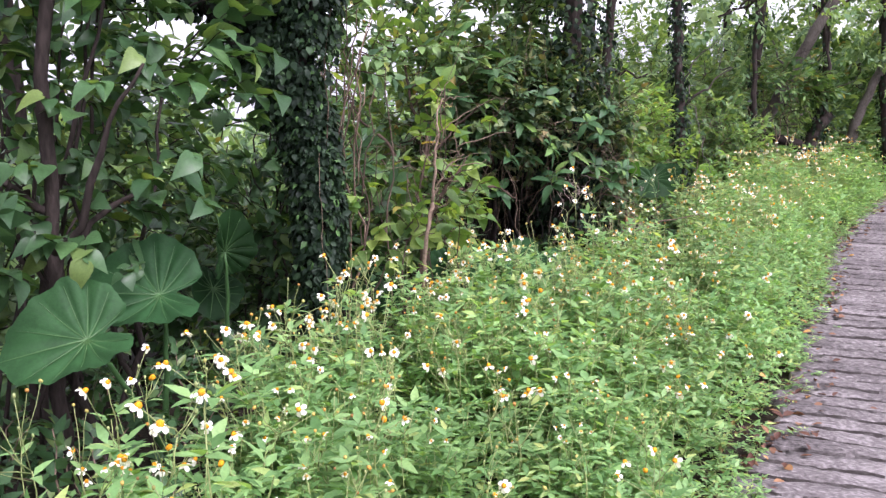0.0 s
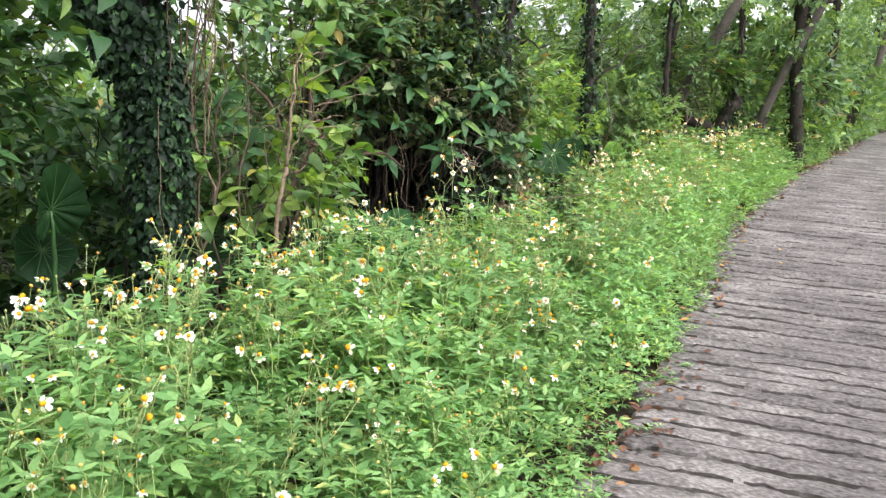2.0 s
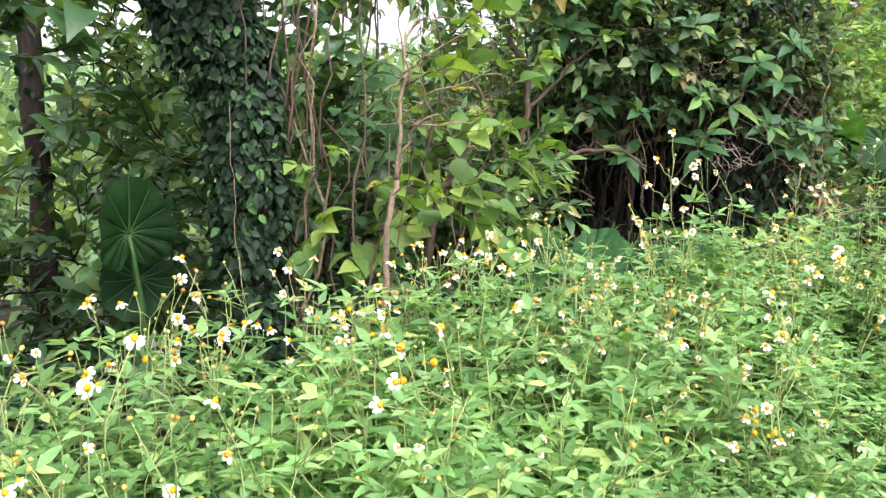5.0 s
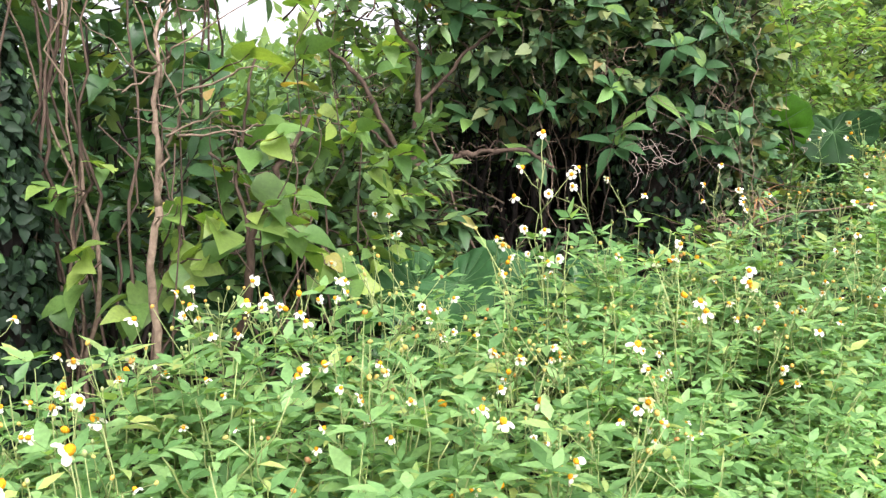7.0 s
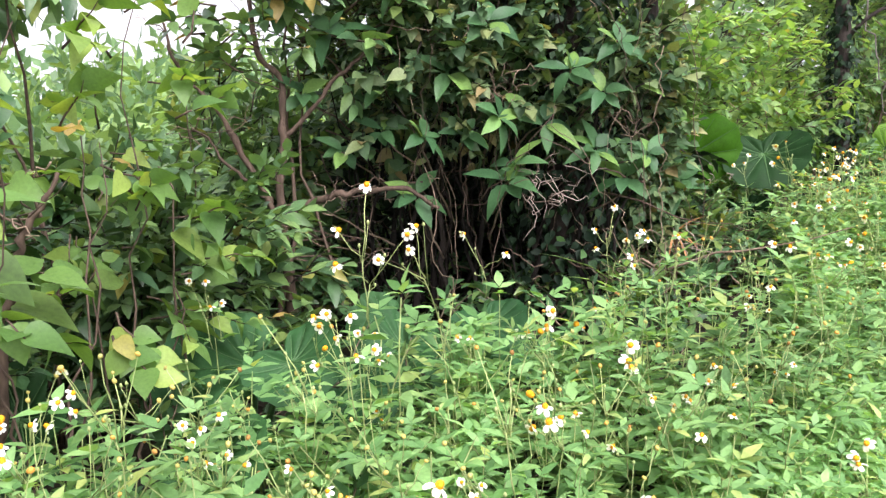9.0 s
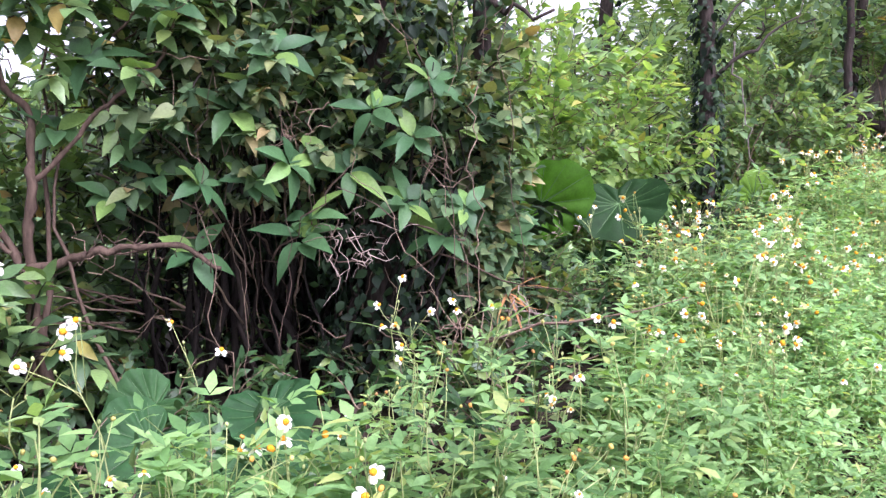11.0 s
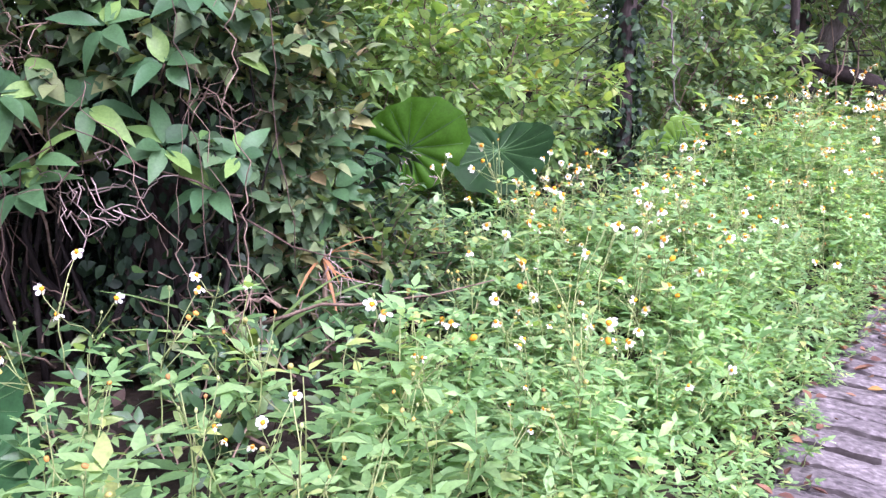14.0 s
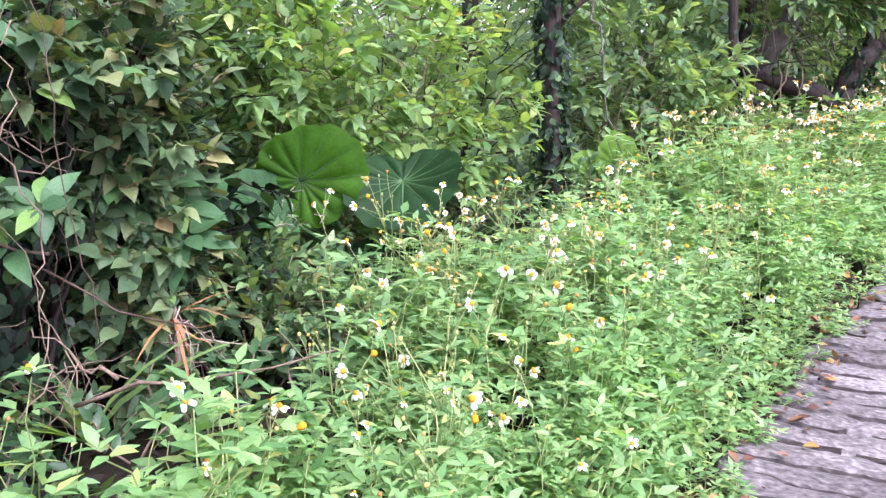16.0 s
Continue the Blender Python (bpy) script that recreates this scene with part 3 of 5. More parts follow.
tree("bent_tree", "bent old tree with a fallen bough and a broken stump", (6.12, 14.3), [(6.1, 14.3, 0.7), (6.0, 14.3, 1.05), (6.06, 14.3, 1.26), (6.2, 14.3, 1.46), (6.32, 14.3, 1.6)], 0.12, 0.085, BARK,
     None, 160, 0.9, [(0.36, (5.02, 14.28, 1.36), 0.1), (0.75, (6.35, 14.6, 3.4), 0.04)], 6)
tree("thin_tree", "dark trunk beside the fallen bough", (5.12, 14.5), [(5.12, 14.48, 0.8), (5.08, 14.45, 1.5), (5.2, 14.5, 3.4)], 0.075, 0.05, BARK, None, 220, 0.9, [], 8)
tree("slanting_tree", "grey trunk slanting over the thicket", (5.2, 14.9), [(5.35, 14.8, 1.3), (5.6, 14.66, 1.92), (5.97, 14.46, 2.8), (6.5, 14.3, 3.8), (6.9, 14.4, 4.8)], 0.11, 0.07, PALE,
     ((6.9, 15.0, 5.3), (2.0, 1.8, 1.2)), 0, 1, [(0.45, (5.3, 14.3, 2.75), 0.025)], 7, n=160)
for i, (b, pts, r, bark) in enumerate([
        ((4.75, 13.3), [(4.75, 13.3, 0.9), (4.7, 13.4, 2.6), (4.8, 13.5, 4.4)], 0.05, BARK),
        ((7.0, 16.2), [(6.95, 16.2, 1.4), (7.05, 16.25, 2.6), (6.9, 16.6, 4.8)], 0.08, BARK),
        ((7.4, 16.1), [(7.5, 16.0, 1.4), (7.75, 15.9, 2.1), (8.3, 15.8, 3.4), (8.6, 15.9, 4.8)], 0.1, PALE),
        ((8.2, 15.9), [(8.1, 15.9, 1.2), (7.95, 15.9, 2.2), (8.0, 16.1, 4.8)], 0.13, BARK),
        ((8.9, 17.6), [(8.8, 17.6, 1.5), (8.9, 17.7, 3.0), (9.1, 17.9, 5.2)], 0.1, BARK),
        ((10.6, 20.0), [(10.7, 20.0, 1.6), (10.8, 20.0, 3.0), (10.6, 20.2, 5.5)], 0.12, BARK),
        ((13.0, 23.2), [(13.3, 23.1, 1.6), (13.7, 23.1, 2.6), (14.2, 23.4, 5.2)], 0.13, PALE),
        ((16.0, 27.8), [(16.2, 27.8, 2.0), (16.6, 28, 5.5)], 0.14, BARK),
        ((5.6, 17.4), [(5.6, 17.4, 2.0), (5.5, 17.5, 5.2)], 0.09, BARK),
        ((2.4, 14.6), [(2.4, 14.6, 2.0), (2.5, 14.8, 5.2)], 0.1, BARK),
        ((-3.2, 6.4), [(-3.1, 6.4, 1.5), (-3.3, 6.5, 4.6)], 0.09, BARK),
        ((15.5, 19.5), [(15.5, 19.5, 2.0), (15.0, 19.6, 5.6)], 0.14, BARK),
        ((20.5, 25.5), [(20.5, 25.5, 2.0), (20.2, 25.6, 5.8)], 0.14, PALE),
        ((27, 32), [(27, 32, 3.0), (26.5, 32, 6.5)], 0.16, BARK)]):
    top = pts[-1]
    tree("forest_tree", "tall forest tree with a tangled bark-brown trunk", b, pts, r, r * 0.6, bark, ((top[0], top[1] + 0.3, top[2] - 0.5), (1.9, 1.8, 1.8)), 0 if bark is PALE else 260, 1.0, (), 20 + i, n=140,
         group="forest trees along the lane")

# ---- the thicket ----
shrub("heart_leaf_bush", "bush of large dark heart-shaped leaves", "bush", (-1.55, 3.6), (-1.55, 3.75, 1.5), (0.75, 0.55, 0.6), 130, HEARTLEAF, HEART, 6, 0.68, BARK, 0.02, 1, hollow=0.3, one=HEART_ONE, singles=24, one_size=(0.13, 0.1))
shrub("heart_leaf_bush", "bush of large dark heart-shaped leaves", "bush", (-2.4, 3.0), (-2.3, 3.1, 1.35), (0.7, 0.6, 0.7), 100, HEARTLEAF, HEART, 5, 0.7, BARK, 0.02, 2, hollow=0.3)
shrub("heart_leaf_bush", "tall bush of dark heart-shaped leaves", "bush", (-1.9, 3.9), (-1.75, 4.0, 2.1), (0.85, 0.6, 0.45), 84, HEARTLEAF, HEART, 6, 0.72, BARK, 0.02, 16, hollow=0.3)
shrub("heart_leaf_bush", "bush of dark heart-shaped leaves behind the bare stems", "bush", (-1.35, 6.1), (-1.3, 6.0, 1.45), (0.5, 0.5, 0.42), 55, HEARTLEAF, HEART, 5, 0.75, BARK, 0.016, 17, hollow=0.3)
shrub("lime_bush", "tall sparse bush with yellow-green leaves on brown stems", "bush", (-0.35, 5.1), (-0.28, 5.15, 1.35), (0.34, 0.35, 0.75), 30, CLIMBLEAF, CLIMBER, 4, 0.68, BROWN, 0.008, 3, hollow=0.3, clumps=18, one=DULL_ONE, singles=7, one_size=(0.15, 0.12))
shrub("lime_bush", "tall sparse bush with yellow-green leaves on brown stems", "bush", (-0.25, 5.8), (-0.15, 5.95, 1.25), (0.42, 0.4, 0.75), 40, CLIMBLEAF, CLIMBER, 4, 0.68, BROWN, 0.008, 4, hollow=0.3, clumps=18, one=DULL_ONE, singles=8, one_size=(0.12, 0.08))
shrub("shade_bush", "dark leafy bush filling the slope below the ivy tree", "bush", (-2.6, 7.0), (-2.6, 7.0, 1.3), (0.8, 0.5, 0.95), 230, BROADLEAF, SHRUB, 5, 1.2, BARK, 0.02, 22, clumps=26, hollow=0.2)
shrub("shade_bush", "dark leafy bush low on the slope behind the bare stems", "bush", (-1.1, 7.1), (-1.1, 7.1, 0.45), (0.6, 0.4, 0.62), 230, BROADLEAF, HEART, 4, 1.1, BARK, 0.014, 25, clumps=20, hollow=0.2)
shrub("low_bush", "low leafy bush at the foot of the crooked shrub", "bush", (-0.3, 7.15), (-0.3, 7.1, 0.45), (0.42, 0.25, 0.32), 60, BROADLEAF, SHRUB, 4, 1.05, BARK, 0.01, 26, clumps=12, hollow=0.2)
shrub("high_bush", "leafy bush rising behind the ivy tree", "bush", (-0.95, 6.4), (-0.9, 6.3, 2.2), (0.5, 0.4, 0.38), 75, LIMELEAF, SHRUB, 4, 0.9, BROWN, 0.012, 27, clumps=14)
shrub("shade_bush", "dark leafy bush behind the crooked shrub", "bush", (-0.75, 8.3), (-0.7, 8.3, 0.75), (0.6, 0.35, 0.75), 230, BROADLEAF, SHRUB, 4, 1.05, BARK, 0.014, 23, clumps=22, hollow=0.2)
shrub("shade_bush", "dark leafy bush behind the bare brown stems", "bush", (-0.3, 6.7), (-0.35, 6.7, 0.75), (0.5, 0.35, 0.5), 150, BROADLEAF, SHRUB, 4, 0.9, BARK, 0.012, 18, clumps=16, hollow=0.2)
shrub("branching_bush", "many-stemmed bush with broad dark green leaves", "bush", (-0.15, 7.5), (-0.1, 7.75, 1.75), (0.62, 0.45, 0.55), 95, BROADLEAF, SHRUB, 2, 1.05, BROWN, 0.014, 5, one=SHRUB_ONE, singles=26, one_size=(0.19, 0.085), clumps=18)
shrub("high_bush", "tall dark leafy bush topping the thicket", "bush", (0.2, 8.9), (0.2, 8.7, 2.5), (1.0, 0.5, 0.5), 200, BROADLEAF, SHRUB, 4, 1.15, BARK, 0.02, 24, clumps=24)
shrub("branching_bush", "many-stemmed bush with broad dark green leaves", "bush", (0.55, 8.3), (0.6, 8.05, 1.6), (0.65, 0.45, 0.5), 330, VINELEAF, VINE, 3, 0.95, BARK, 0.014, 6, one=SHRUB_ONE, singles=12, one_size=(0.15, 0.075), clumps=20)
shrub("overhanging_bush", "broad-leaved bush drooping over a dark hollow", "bush", (1.15, 8.5), (1.15, 8.2, 1.55), (0.5, 0.42, 0.55), 330, VINELEAF, VINE, 3, 0.9, BARK, 0.014, 7, one=SHRUB_ONE, singles=12, one_size=(0.14, 0.075), clumps=20)
for i, (x, y, r) in enumerate([(1.98, 8.9, 0.26), (1.75, 9.2, 0.3), (1.95, 10.1, 0.4), (2.9, 10.7, 0.4), (3.5, 11.6, 0.4)]):
    shrub("shade_plant", "low dark green leafy plant at the foot of the bushes", "bush", (x, y), (x, y, 0.2 + float(along(y))), (r, r, 0.2), 80, SMALLLEAF, SHRUB, 4, 0.9, TWIG, 0.006, 90 + i, clumps=10, hollow=0.2)
# Added bush: its near-black ivy leaf colour stands in for the hollow's deep shade.
shrub("dark_bush", "dense bush in near-black leaves added to darken the back of the hollow", "bush", (0.7, 9.2), (0.65, 9.0, 0.55), (1.2, 0.3, 0.9), 520, BROADLEAF, IVY, 6, 1.1, BARK, 0.02, 14, clumps=26, hollow=0.2)
shrub("dark_bush", "dense dark bush behind the ivy tree", "bush", (-1.0, 5.6), (-1.0, 5.6, 0.7), (0.6, 0.5, 0.7), 150, BROADLEAF, HEART, 5, 1.0, BARK, 0.02, 15, clumps=16, hollow=0.2)
shrub("vine_curtain", "curtain of small climbing leaves hanging from trunks", "vine", (1.5, 8.5), (1.5, 8.5, 0.95), (0.2, 0.22, 0.95), 300, VINELEAF, VINE, 6, 0.85, TWIG, 0.007, 8, hollow=0.2, one=SHRUB_ONE, singles=20, one_size=(0.11, 0.07))
shrub("undergrowth_bush", "light green undergrowth of broad leaves", "bush", (2.0, 10.6), (2.05, 10.8, 1.15), (0.8, 0.5, 0.75), 380, BROADLEAF, LIME, 6, 0.85, TWIG, 0.012, 9, skew=(0.05, -0.25, 0.05), clumps=30, one=LIME_ONE, singles=24, one_size=(0.17, 0.075))
shrub("undergrowth_bush", "light green undergrowth of broad leaves", "bush", (1.5, 10.0), (1.5, 10.35, 1.4), (0.75, 0.45, 0.7), 330, BROADLEAF, LIME, 6, 0.85, TWIG, 0.012, 10, skew=(0.0, -0.25, 0.05), clumps=30, one=LIME_ONE, singles=34, one_size=(0.19, 0.085))
shrub("undergrowth_bush", "mid green undergrowth of broad leaves", "bush", (3.7, 12.6), (3.85, 12.8, 1.2), (0.7, 0.4, 0.65), 280, BROADLEAF, WOODS, 6, 0.95, TWIG, 0.012, 11, skew=(0.0, -0.25, 0.05), clumps=26, one=LIME_ONE, singles=20, one_size=(0.2, 0.09))
shrub("broadleaf_bush", "green bush of broad leaves over the fallen bough", "bush", (5.2, 14.0), (5.35, 14.2, 2.02), (0.75, 0.3, 0.26), 80, BROADLEAF, SHRUB, 5, 1.2, TWIG, 0.012, 21, clumps=18, one=LIME_ONE, singles=16, one_size=(0.22, 0.1))
shrub("feathery_bush", "bush with long feathered leaves", "bush", (4.1, 14.4), (4.1, 14.4, 1.5), (0.7, 0.5, 0.7), 240, FEATHER, WOODS, 6, 1.1, TWIG, 0.012, 12, clumps=24)
shrub("feathery_bush", "bush with long feathered leaves", "bush", (5.2, 15.6), (5.2, 15.6, 1.75), (0.8, 0.6, 0.7), 240, FEATHER, WOODS, 6, 1.2, TWIG, 0.012, 13, clumps=24)
for i, (x, y, z, rx, ry, rz, n, kinds, mat) in enumerate([
        (-3.2, 4.8, 0.35, 1.1, 0.9, 0.8, 260, WOODLEAF, SHRUB), (-2.2, 6.0, 0.2, 1.0, 0.9, 0.95, 280, BROADLEAF, HEART),
        (-1.6, 7.8, 0.0, 1.0, 0.9, 0.8, 280, WOODLEAF, SHRUB), (-0.6, 9.6, 0.9, 1.0, 0.8, 1.2, 300, WOODLEAF, SHRUB),
        (0.5, 10.0, 0.9, 0.9, 0.6, 1.5, 420, WOODLEAF, SHRUB), (0.4, 12.2, 0.9, 1.2, 0.9, 1.3, 240, WOODLEAF, WOODS),
        (2.0, 13.2, 0.8, 1.2, 0.9, 1.1, 240, WOODLEAF, WOODS), (3.4, 15.0, 1.7, 1.3, 0.9, 1.3, 220, FEATHER, WOODS),
        (4.4, 17.0, 2.0, 1.4, 1.0, 1.4, 220, WOODLEAF, WOODS), (6.4, 17.4, 1.7, 1.3, 1.0, 1.3, 240, WOODLEAF, SHRUB),
        (7.2, 16.8, 1.2, 1.0, 0.8, 0.9, 330, BROADLEAF, WOODS), (8.6, 18.4, 1.6, 1.2, 1.0, 1.3, 360, WOODLEAF, SHRUB),
        (10.0, 20.6, 1.8, 1.3, 1.1, 1.4, 340, WOODLEAF, WOODS), (12.0, 23.4, 2.0, 1.4, 1.2, 1.5, 340, WOODLEAF, WOODS),
        (14.6, 27.0, 2.2, 1.6, 1.3, 1.7, 340, WOODLEAF, WOODS), (18, 32, 2.4, 2.2, 1.6, 2.0, 340, WOODLEAF, WOODS),
        (-4.6, 3.0, 0.1, 1.2, 1.0, 1.2, 320, WOODLEAF, WOODS), (-5.5, 7.5, -1.0, 1.5, 1.2, 1.3, 320, WOODLEAF, WOODS),
        (-4.0, 11, -1.0, 1.6, 1.2, 1.4, 320, WOODLEAF, WOODS), (-2.0, 14, -0.7, 1.7, 1.2, 1.5, 320, WOODLEAF, WOODS),
        (1.0, 17, 0.9, 1.8, 1.3, 1.9, 320, WOODLEAF, WOODS), (3.5, 21, 1.2, 2.0, 1.4, 2.2, 320, WOODLEAF, WOODS),
        (7.5, 23, 2.4, 2.0, 1.4, 2.2, 320, WOODLEAF, WOODS), (11, 28, 2.8, 2.2, 1.5, 2.4, 320, WOODLEAF, WOODS),
        (16.5, 18.5, 1.5, 1.4, 1.2, 1.4, 300, WOODLEAF, WOODS), (20.5, 23, 1.8, 1.6, 1.4, 1.6, 300, WOODLEAF, WOODS),
        (25, 29, 2.2, 2.0, 1.6, 2.0, 300, WOODLEAF, WOODS), (31, 37, 2.6, 2.6, 2.0, 2.4, 300, WOODLEAF, WOODS),
        (24, 40, 3.0, 3.0, 2.0, 2.6, 320, WOODLEAF, WOODS)]):
    far = max(0.0, (math.hypot(x, y) - 8) / 14)
    shrub("woodland_bush", "dense green woodland bush behind the thicket", "bush", (x, y), (x, y, z), (rx, ry, rz), int(n * 0.8), kinds, mat, 5, 1.1 + 0.6 * far, BARK, 0.02, 40 + i, group="woodland bushes", clumps=26, hollow=0.3, twigs=i < 8, skew=(0, 0, 0.1))

q = np.random.RandomState(19)
ux = q.uniform(-2.2, 4.6, 4200)
uy = q.uniform(1.2, 14.5, 4200)
ud = aside(ux, uy)
ok = (ud > 1.05) & (ud < 3.6)
ux, uy = ux[ok], uy[ok]
up = np.stack([ux, uy, ground(ux, uy) + q.uniform(-0.02, 0.22, len(ux))], -1)
lv, tw = scatter(SMALLLEAF, up, rand_dir(len(ux), q) * [1, 1, 0.4] + [0, 0, 0.6], rand_dir(len(ux), q) * 0.4 + [0, 0, 1], q.uniform(0.6, 1.3, len(ux)), q)
floor_plants = thing("ground_cover", "low dark green ground cover under the bushes", "plants", kind="stuff")
part("leaves", mesh_of("leaves", lv, HEART), floor_plants)
part("runners", mesh_of("runners", tw, TWIG), floor_plants)
dx, dy = q.uniform(-1.5, 4.5, 3000), q.uniform(2.5, 14, 3000)
dd = aside(dx, dy)
ok = (dd > 1.1) & (dd < 3.2)
dx, dy = dx[ok], dy[ok]
DRY = leaf(0.08, 0.045, OVATE, 0.5, -0.25)
dry = thing("woodland_litter", "dry brown leaf litter on the soil under the bushes", "fallen leaves", kind="stuff")
part("leaves", mesh_of("leaves", [(DRY[0], DRY[1], frames_from(rand_dir(len(dx), q) * [1, 1, 0.2], rand_dir(len(dx), q) * 0.4 + [0, 0, 1]), np.stack([dx, dy, ground(dx, dy) + 0.03], -1))], DARK_LITTER), dry)

q = np.random.RandomState(23)
woods = thing("distant_woods", "hazy green woods on the slope below the lane", "woods", kind="stuff")
pieces, boles = [], []
for i in range(84):
    w = radians(q.uniform(100, 190) if i % 4 else q.uniform(60, 100))
    far = q.uniform(13, 45)
    x, y = far * math.cos(w) + 1, far * math.sin(w) + 4
    if aside(x, y) < 5:
        continue
    g = float(ground(x, y))
    r = q.uniform(1.6, 2.6) * (0.7 + far / 40)
    p, a, u, heads = cloud(q, 80, (x, y, min(g + r * q.uniform(0.9, 1.5), -0.8 - 0.35 * r)), (r, r, r * 0.85), 0.4, (0, 0, 0.2), 16)
    lv, tw = scatter(WOODLEAF, p, a, u, q.uniform(2.4, 3.8, len(p)) * (0.7 + far / 40), q)
    pieces += lv
    bole = limb(wander((x, y, g - 0.2), (x, y, g + r), 6, 0.05, i), 0.14, 0.07)
    boles.append((bole[0], bole[1], ONE, ORIGIN))
part("crowns", mesh_of("crowns", pieces, WOODS), woods)
part("trunks", mesh_of("trunks", boles, BARK), woods)

# ---- elephant ears ----


def ear_blade(length, width, cup=0.12, wave=0.02, cleft=0.5):
    """A heart-shaped blade: lobed base, pointed tip, ribs pressed in, a scalloped rim."""
    ring, spokes = 9, 84
    v, f = [(0, 0, 0)], []
    for i in range(1, ring + 1):
        t = i / ring
        for j in range(spokes):
            a = 2 * math.pi * j / spokes
            c, s = math.cos(a), math.sin(a)
            lobe = 0.8 + 0.32 * max(c, 0) ** 2 - 0.2 * max(-c, 0) + 0.07 * math.exp(-((abs(a - math.pi) - 0.65) / 0.3) ** 2)
            notch = 1 - cleft * math.exp(-((a - math.pi) / 0.22) ** 2)
            r = t * lobe * notch * (1 + 0.022 * math.cos(14 * a) * t + 0.012 * math.cos(28 * a + 1) * t ** 3 + 0.02 * math.sin(3 * a + 1) * t)
            rib = 0.075 * abs(math.sin(7 * a)) ** 0.7 * math.sin(math.pi * min(t * 1.02, 1)) ** 0.8 * t
            z = cup * length * (s * s * 0.9 - 0.25 * c * abs(c)) * t * t + rib * length + wave * length * math.sin(9 * a + 1) * t ** 3
            v.append((s * r * width * 0.72, c * r * length * 0.62, z))
    for j in range(spokes):
        k = (j + 1) % spokes
        f.append((0, 1 + k, 1 + j))
        for i in range(ring - 1):
            a, b = 1 + i * spokes, 1 + (i + 1) * spokes
            f.append((a + j, a + k, b + k, b + j))
    return np.array(v), f


def ear_ribs(blade_v, spokes=84, ring=9):
    """Midrib and side ribs that follow the blade."""
    out = []
    for j in (0, 6, 12, 18, 24, 30, 36, 48, 54, 60, 66, 72, 78):
        pts = [blade_v[0]] + [blade_v[1 + i * spokes + j] for i in range(ring - (1 if j else 0))]
        pts = np.array(pts) + np.array([0, 0, 0.002])
        out.append(tube(pts, np.linspace(0.006 if j == 0 else 0.0035, 0.001, len(pts)), 4))
    return joined(out)


def elephant_ear(label, foot, leaves, seed):
    """foot on the ground; leaves: (place of the blade's neck, tip's way, face's way, length, width, material)."""
    g = np.array([foot[0], foot[1], float(ground(foot[0], foot[1])) - 0.03])
    ob = thing("elephant_ear_plant", label, "plant", g, "elephant ears in the verge")
    for i, (neck, tip, face, ln, wd, mat) in enumerate(leaves):
        bl = ear_blade(ln, wd, 0.1 if mat is ELEPHANT_LIT else 0.3, 0.02, 0.3 if mat in (ELEPHANT_LIT, ELEPHANT_SHADED) else 0.6)
        rb = ear_ribs(bl[0])
        m = frames_from(np.array([tip], float), np.array([face], float))
        at = np.array([neck], float) - g
        blade = part("leaf", mesh_of("leaf", [(bl[0], bl[1], m, at)], mat), ob)
        part("ribs", mesh_of("ribs", [(rb[0], rb[1], m, at)], RIB), blade, "pale raised leaf ribs")
        line = wander((0.03 * i, 0, 0), at[0], 9, 0.006, seed + i, -0.08)
        part("stalk", solid("stalk", tube(line, np.linspace(0.018, 0.008, 9), 8), RIB), ob)
    return ob


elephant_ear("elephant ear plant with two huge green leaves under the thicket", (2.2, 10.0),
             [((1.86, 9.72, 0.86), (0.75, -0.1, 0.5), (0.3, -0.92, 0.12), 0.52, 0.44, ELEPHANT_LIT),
              ((2.36, 9.82, 0.86), (0.1, -0.75, -0.6), (-0.05, -0.78, 0.52), 0.42, 0.54, ELEPHANT_SHADED),
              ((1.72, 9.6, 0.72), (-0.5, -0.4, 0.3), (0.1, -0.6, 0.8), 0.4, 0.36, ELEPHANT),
              ((2.25, 9.9, 0.42), (0.2, -0.5, -0.6), (0.1, -0.8, 0.5), 0.34, 0.34, ELEPHANT_SHADED)], 5)
elephant_ear("young elephant ear plant with upright light green leaves", (3.72, 12.2),
             [((3.66, 12.15, 0.66), (0.12, 0.05, 1.0), (0.15, -0.95, 0.1), 0.34, 0.3, ELEPHANT_YOUNG), ((3.48, 12.1, 0.6), (-0.6, -0.1, 0.5), (0.2, -0.8, 0.4), 0.26, 0.26, ELEPHANT_YOUNG)], 15)
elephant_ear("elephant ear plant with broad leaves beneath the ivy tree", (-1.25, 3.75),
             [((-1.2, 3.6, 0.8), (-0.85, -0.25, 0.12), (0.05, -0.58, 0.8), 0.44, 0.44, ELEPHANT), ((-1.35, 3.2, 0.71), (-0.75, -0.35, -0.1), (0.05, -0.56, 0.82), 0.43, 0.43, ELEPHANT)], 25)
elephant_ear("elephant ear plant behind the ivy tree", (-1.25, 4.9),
             [((-1.22, 4.78, 0.8), (0.25, -0.2, 0.85), (0.85, -0.45, -0.2), 0.36, 0.28, ELEPHANT_SHADED), ((-1.35, 5.0, 0.55), (0.1, -0.6, -0.5), (0.6, -0.5, 0.6), 0.3, 0.28, ELEPHANT_SHADED)], 30)
